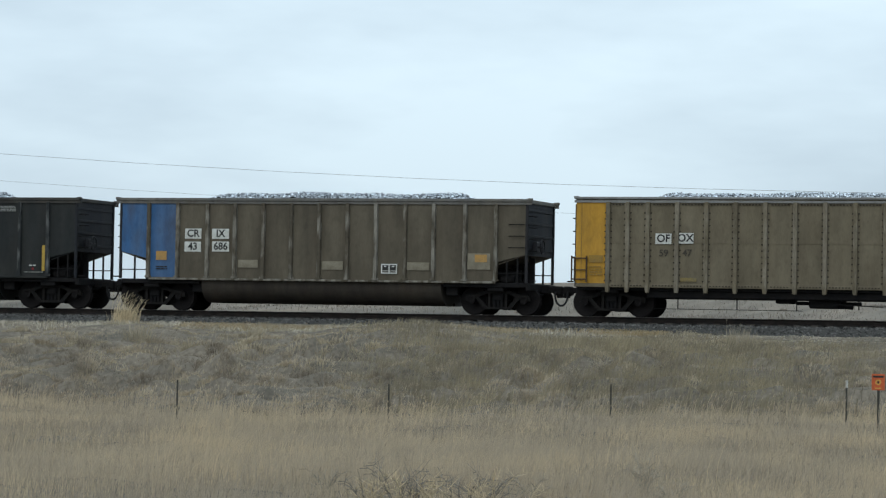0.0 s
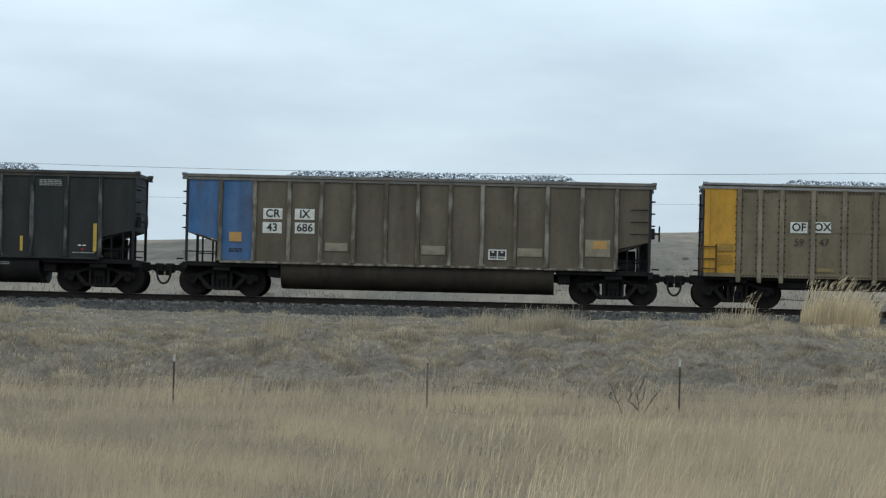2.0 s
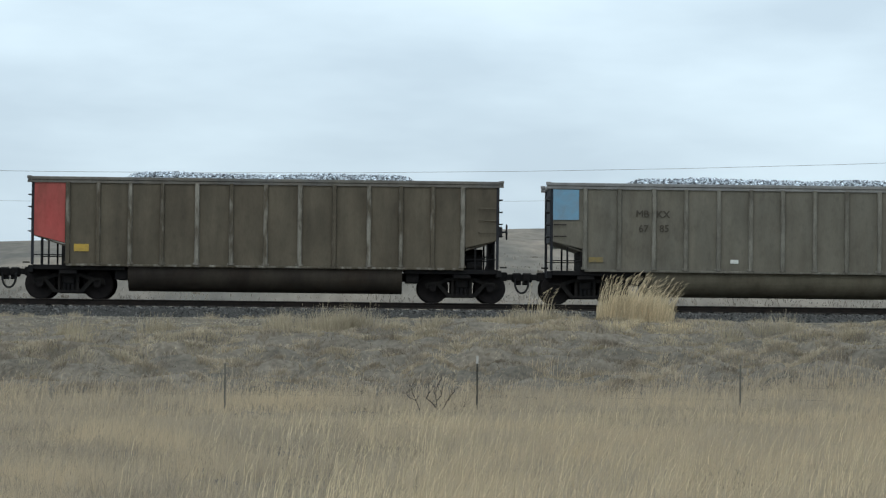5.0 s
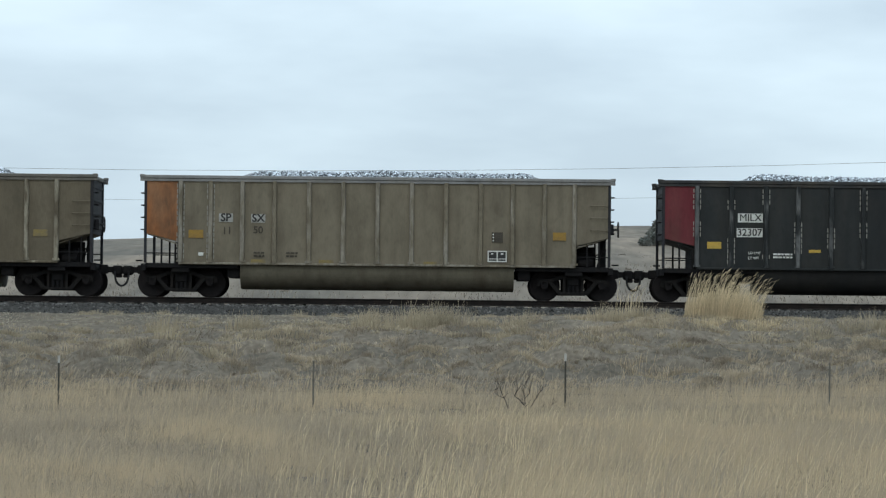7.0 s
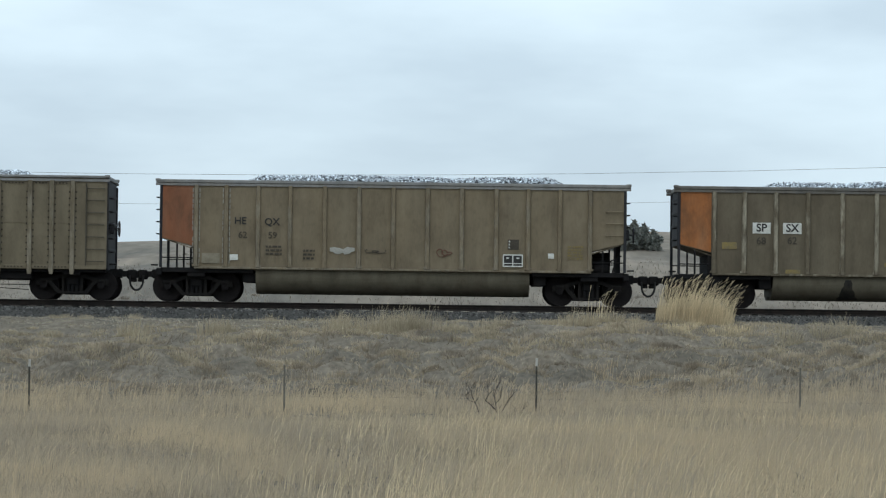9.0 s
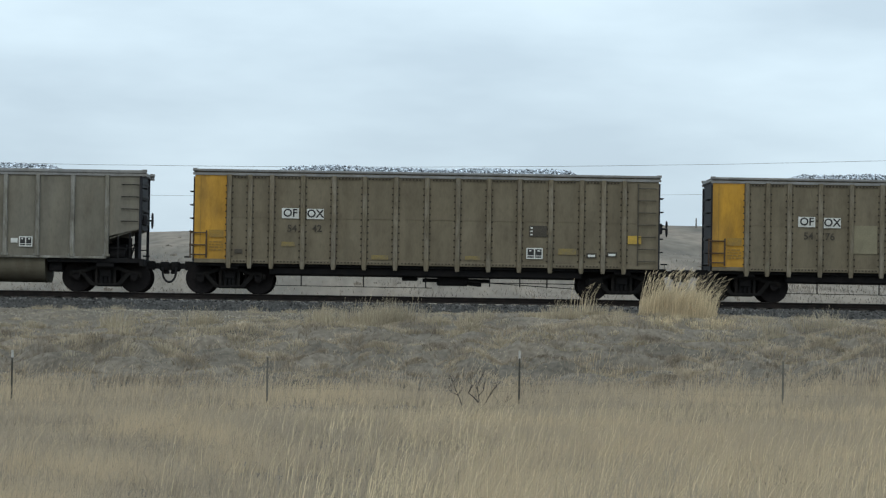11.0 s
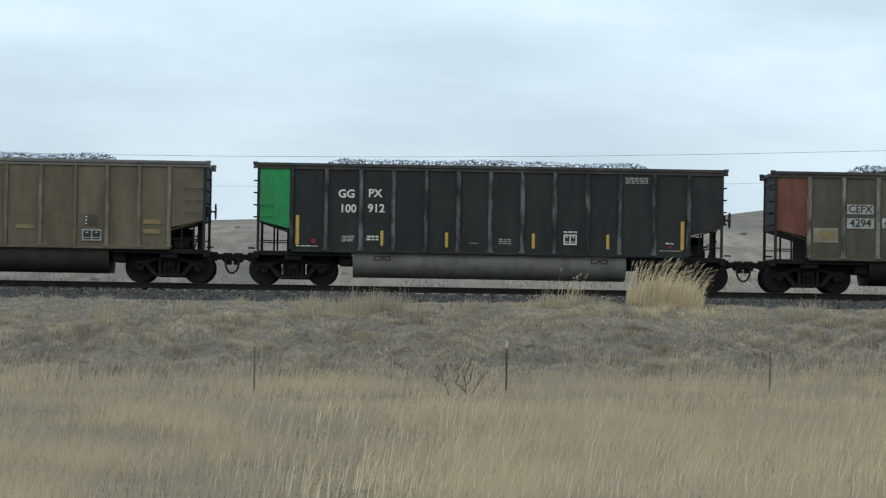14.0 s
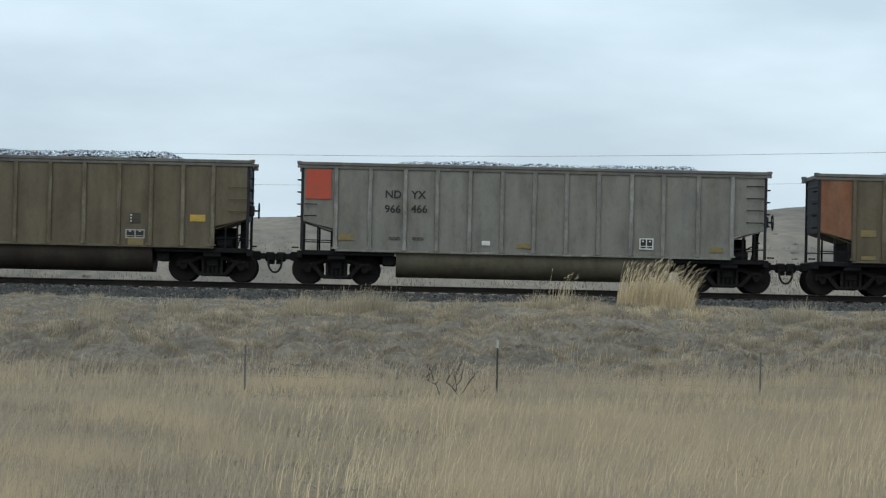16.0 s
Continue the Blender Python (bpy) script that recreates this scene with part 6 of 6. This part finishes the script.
for u, tall, white in ((-0.4328, -1.86, False), (-0.3563, -1.84, False), (-0.2796, -1.74, False), (-0.2020, -1.54, True), (-0.1232, -1.52, True),
                       (-0.0432, -1.58, False), (0.0359, -1.37, True), (0.1188, -1.50, False), (0.200, -1.50, False)):
    fence_post(u * 68.0, tall, white, POST_GREY if u > -0.1 and not white else POST_GREEN)
for drop in (0.10, 0.36, 0.62):
    bm = fresh()
    tube(bm, [(u * 68.0, EYE.y + 67.98, -1.62 - drop) for u in np.linspace(-0.60, 0.20, 12)], 0.0013, 4)
    tagged(part("fence_wire", bm, GALV), "thin galvanised wire of the field fence", "wire", "fence wires")


def marker_sign():
    s = tagged(new("marker_sign"), "orange utility marker sign on a thin steel post", "sign")
    x, y = -0.1918 * 67.0, EYE.y + 67.0
    z = float(height(np.array([x]), np.array([y]))[0])
    s.location = (x, y, z)
    top = -1.38 - z
    bm = fresh()
    box(bm, -0.025, 0.025, 0.0, 0.03, -0.2, top - 0.05, 0.004)
    part("post", bm, POST_GREEN, s)
    bm = fresh()
    box(bm, -0.145, 0.135, -0.012, 0.0, top - 0.345, top, 0.006)
    panel = part("panel", bm, SIGN_ORANGE, s, "orange sheet-metal panel")
    bm = fresh()
    for a in np.linspace(0, 2 * math.pi, 11)[:-1]:
        box(bm, -0.018 + 0.05 * math.cos(a), 0.012 + 0.05 * math.cos(a), -0.018, -0.013, top - 0.19 + 0.045 * math.sin(a), top - 0.16 + 0.045 * math.sin(a))
    box(bm, -0.07, 0.06, -0.018, -0.013, top - 0.31, top - 0.29)
    part("print", bm, SIGN_YELLOW, panel, "yellow printed ring and bar")
    bm = fresh()
    box(bm, -0.12, 0.11, -0.018, -0.013, top - 0.075, top - 0.035)
    box(bm, -0.02, 0.015, -0.024, -0.019, top - 0.20, top - 0.15)
    part("print", bm, INK, panel, "dark printed heading")


marker_sign()


def bare_bush(x, y, seed):
    """A leafless bush: a thick stem that forks into crooked arms, a thinner stem beside it, and fine upright twigs."""
    r = random.Random(seed)
    bush = tagged(new("bare_bush"), "dark leafless twiggy bush in the field grass", "bush")
    bush.location = (x, y, float(height(np.array([x]), np.array([y]))[0]))
    limbs = ((0.017, ((0.0, -0.06), (0.01, 0.10), (-0.02, 0.24))),
             (0.013, ((-0.02, 0.23), (-0.12, 0.36), (-0.25, 0.46), (-0.19, 0.60), (-0.21, 0.72))),
             (0.010, ((-0.02, 0.23), (-0.04, 0.42), (-0.07, 0.56), (-0.02, 0.74))),
             (0.009, ((-0.04, 0.40), (0.06, 0.52), (0.08, 0.68))),
             (0.012, ((0.0, 0.13), (0.12, 0.28), (0.21, 0.46), (0.33, 0.62))),
             (0.007, ((0.05, -0.05), (0.24, 0.08), (0.42, 0.17), (0.52, 0.29))),
             (0.012, ((-0.35, -0.06), (-0.37, 0.18), (-0.46, 0.41), (-0.53, 0.54), (-0.57, 0.69))),
             (0.007, ((-0.46, 0.41), (-0.60, 0.47), (-0.68, 0.56))))
    for radius, points in limbs:
        bm = fresh()
        path = [Vector((px, r.uniform(-0.08, 0.08) * k, pz)) for k, (px, pz) in enumerate(points)]
        for k, (p, q) in enumerate(zip(path, path[1:])):
            rod(bm, p, q, radius * 0.82 ** k, 5, radius * 0.82 ** (k + 1))
        for p, q in zip(path[1:], path[2:] + [path[-1]]):
            for _ in range(3):
                root = p.lerp(q, r.random())
                way = Vector((r.uniform(-0.7, 0.7), r.uniform(-0.5, 0.5), r.uniform(0.4, 1.0))).normalized()
                tip = root + way * r.uniform(0.08, 0.20)
                rod(bm, root, tip, 0.004, 4, 0.0025)
                rod(bm, tip, tip + Vector((r.uniform(-0.06, 0.06), 0, r.uniform(0.03, 0.10))), 0.003, 4, 0.002)
        part("stem", bm, TWIG, bush)


bare_bush(1.57, EYE.y + 66, 5)


def dead_weed(u, d, wide, tall, stems, seed, mat=SAGE):
    """A dead weed: thin stems that arch outwards and carry short side twigs."""
    r = random.Random(seed)
    x, y = u * d, EYE.y + d
    weed = tagged(new("dead_weed"), "grey arching dead weed in the straw grass" if mat is not PALE_STRAW else "pale arching dead stalks among grey weeds", "weed")
    weed.location = (x, y, float(height(np.array([x]), np.array([y]))[0]))
    for k in range(stems):
        bm = fresh()
        turn, reach, rise = r.uniform(0, 6.28), wide / 2 * r.uniform(0.35, 1.0), tall * r.uniform(0.6, 1.0)
        way = Vector((math.cos(turn), 0.6 * math.sin(turn), 0))
        path = [way * (reach * q ** 1.5) + Vector((0, 0, rise * math.sin(1.75 * q) - 0.03)) for q in np.linspace(0, 1, 7)]
        tube(bm, path, 0.0036, 4)
        for q in range(2, 6):
            for _ in range(2):
                side = Vector((r.uniform(-1, 1), r.uniform(-1, 1), r.uniform(0.2, 1.2))).normalized() * tall * r.uniform(0.10, 0.26)
                rod(bm, path[q], path[q] + side, 0.003, 4, 0.002)
        part("stem", bm, mat, weed)


for k, (u, d, wide, tall) in enumerate(((-0.378, 35.0, 0.7, 0.45), (-0.307, 35.2, 0.8, 0.5), (-0.268, 36.6, 0.9, 0.6),
                                       (-0.259, 35.0, 0.7, 0.45), (-0.212, 36.0, 0.7, 0.45), (-0.158, 35.5, 0.6, 0.4), (-0.016, 34.6, 1.0, 0.30), (-0.292, 84.0, 1.3, 0.75), (-0.283, 84.8, 1.0, 0.55),
                                       (-0.197, 113.0, 1.7, 0.55), (-0.190, 114.0, 1.3, 0.42), (-0.098, 116.0, 1.4, 0.45), (-0.078, 117.0, 1.2, 0.40), (-0.068, 116.0, 1.1, 0.45))):
    dead_weed(u, d, wide, tall, 13 if d < 60 else 20, 20 + k)
# two thick stands of dead brush in the near grass: stems coloured dark for the shadow inside, pale ones among them
for k, (u, d, wide, tall) in enumerate(((-0.364, 32.2, 0.9, 0.55), (-0.353, 32.0, 1.2, 0.70), (-0.346, 32.4, 0.8, 0.58), (-0.331, 32.1, 1.1, 0.62), (-0.322, 32.0, 1.2, 0.70), (-0.312, 32.3, 0.8, 0.55))):
    dead_weed(u, d, wide, tall, 9, 60 + k, SHADE_WEED)
    dead_weed(u + 0.002, d - 0.2, wide * 0.9, tall * 0.95, 8, 80 + k, PALE_STRAW)


def juniper(x, y, tall, wide, seed):
    """A dark evergreen: trunk, limbs and a ragged crown of many small sprays."""
    r = np.random.default_rng(seed)
    z = float(height(np.array([x]), np.array([y]))[0])
    tree = tagged(new("juniper_tree"), "dark evergreen juniper on the far slope", "tree", "trees on the slope")
    tree.location = (x, y, z)
    bm = fresh()
    rod(bm, (0, 0, -0.3), (0, 0, tall * 0.8), 0.14, 8, 0.03)
    for k in range(9):
        a, h = k * 2.4, tall * (0.2 + 0.07 * k)
        rod(bm, (0, 0, h), (math.cos(a) * wide * 0.35, math.sin(a) * wide * 0.35, h + 0.3), 0.04, 5, 0.01)
    part("trunk", bm, BARK, tree)
    n = 2600
    h = r.uniform(0.04, 1, n) * (0.8 + 0.2 * np.sin(3 * np.arange(n) * 0.01 + seed))
    girth = wide / 2 * np.sin(np.clip(h * 0.92 + 0.10, 0, 1) ** 0.75 * 3.14) ** 0.8 * r.uniform(0.3, 1.1, n) * (0.85 + 0.25 * np.sin(9 * h + seed))
    a = r.uniform(0, 6.28, n)
    base = np.stack([np.cos(a) * girth, np.sin(a) * girth, h * tall], -1)
    s = r.uniform(0.05, 0.13, (n, 1))
    d1, d2 = r.normal(0, 1, (n, 3)), r.normal(0, 1, (n, 3))
    co = np.stack([base, base + d1 * s, base + d2 * s * 0.6 + np.array([0, 0, 0.12]), base - d1 * s * 0.3 - d2 * s * 0.3], 1).reshape(-1, 3)
    tris = (np.array([(0, 1, 2), (0, 2, 3)])[None] + 4 * np.arange(n)[:, None, None]).reshape(-1, 3)
    crown = new("crown", raw_mesh("crown", co, tris, CONIFER))
    crown.parent = tree


for u, d, tall, wide, seed in ((0.0637, 199, 1.50, 1.0, 4), (0.0662, 200, 1.85, 1.05, 9), (0.0692, 201, 1.55, 1.2, 12), (0.0722, 200, 1.2, 1.2, 21), (0.0606, 198, 0.4, 0.7, 15)):
    juniper(u * d, EYE.y + d, tall, wide, seed)


def sage_brush():
    """Low grey brush scattered over the far slope."""
    n = 110
    cx, cy = rng.uniform(-75, 38, n), 18 + 130 * rng.uniform(0, 1, n) ** 1.3
    tuft_mounds("sage_brush", cx, cy, rng.uniform(0.10, 0.24, n), 200, DRY_PASTURE, "low grey brush scattered over the far slope", 1.1, 0.03)


sage_brush()


def far_pasture():
    """Rough grey grass on the rise behind the track, thinner up the slope."""
    n = 70000
    x, y = rng.uniform(-80, 38, n), 20 + 75 * rng.uniform(0, 1, n) ** 1.6
    keep = rng.uniform(0, 1, n) < 0.35 + 0.65 * patchy(x * 0.8, y * 0.3, 0.9)
    keep &= rng.uniform(0, 1, n) < 1 - 0.75 * smooth(y, 45, 75)
    x, y = x[keep], y[keep]
    n = len(x)
    tall = rng.uniform(0.06, 0.24, n) * (1 - 0.5 * smooth(y, 50, 95)) * (0.6 + 0.8 * patchy(x * 1.4 + 9, y * 0.2, 1.1))
    co, tris = blades(x, y, height(x, y) - 0.03, tall, np.full(n, 0.034), rng.uniform(0.2, 0.9, n))
    tagged(new("far_grass", raw_mesh("far_grass", co, tris, DRY_PASTURE)), "rough grey winter grass beyond the track", "grass", kind="stuff")


def skyline_post(u, tall):
    y = EYE.y + 285.0
    x = u * 285.0
    z = float(height(np.array([x]), np.array([y]))[0])
    post = tagged(new("skyline_post"), "dark wooden fence post on the far hill", "fence post", "posts of the far fence")
    post.location = (x, y, z)
    bm = fresh()
    rod(bm, (0, 0, -0.3), (0, 0, tall), 0.065, 7, 0.055)
    part("shaft", bm, BARK, post)


for u, tall in ((-0.0662, 0.72), (-0.0632, 0.86), (-0.0601, 0.80), (0.0908, 0.85)):
    skyline_post(u, tall)
for drop in (0.55, 0.35):
    bm = fresh()
    tube(bm, [(u * 285.0, EYE.y + 285.0, float(height(np.array([u * 285.0]), np.array([EYE.y + 285.0]))[0]) + drop) for u in (-0.0658, -0.0632, -0.0601)], 0.025, 5)
    tagged(part("fence_rail", bm, BARK), "thin dark rail of the far fence", "fence rail", "rails of the far fence")


far_pasture()

for low, thick in ((0.0474, 0.0085), (0.0380, 0.006)):
    bm = fresh()
    tube(bm, [(u * 150.0, EYE.y + 150.0, EYE.z + 150.0 * (low + 0.085 * (u + 0.10) ** 2)) for u in np.linspace(-0.85, 0.65, 31)], thick, 5)
    tagged(part("power_line", bm, GALV), "thin sagging overhead power line against the sky", "power line", "overhead wires")


# ---- what moves: the wagons, their loads and their wheels ----
SURGE_T = (0.0, 1.5, 3.5, 4.2, 6.3, 6.5, 7.0, 8.5, 11.0, 12.5, 14.5, 16.0)
SURGE_X = (0.0, -0.04, 0.07, 0.18, 0.48, 0.46, -0.03, 0.04, 0.08, 0.0, -0.06, 0.03)


def run(t):
    """How far the train has come at t seconds, with the slack that surges through it."""
    s = t - 8.0
    pace = np.interp(t, SURGE_T, SURGE_X)
    return 111.563 + 16.833 * s + 0.0313 * s ** 2 - 0.00024 * s ** 3 - 0.0002 * s ** 4 + float(pace)


def motions():
    times = [0.5 * k for k in range(33)]
    for i, (wagon, load) in enumerate(zip(wagons, loads)):
        rows = [(t, pose(run(t) - PITCH * i, 0, 0)) for t in times]
        walk(wagon, rows)
        walk(load, rows)
    ticks = [k / FPS for k in range(16 * FPS + 1)]
    for w in wheelsets:
        x, y, z = w.location
        walk(w, [(t, pose(x, y, z, 0, math.degrees((run(t) - run(0)) / WHEEL_R), 0)) for t in ticks])


motions()
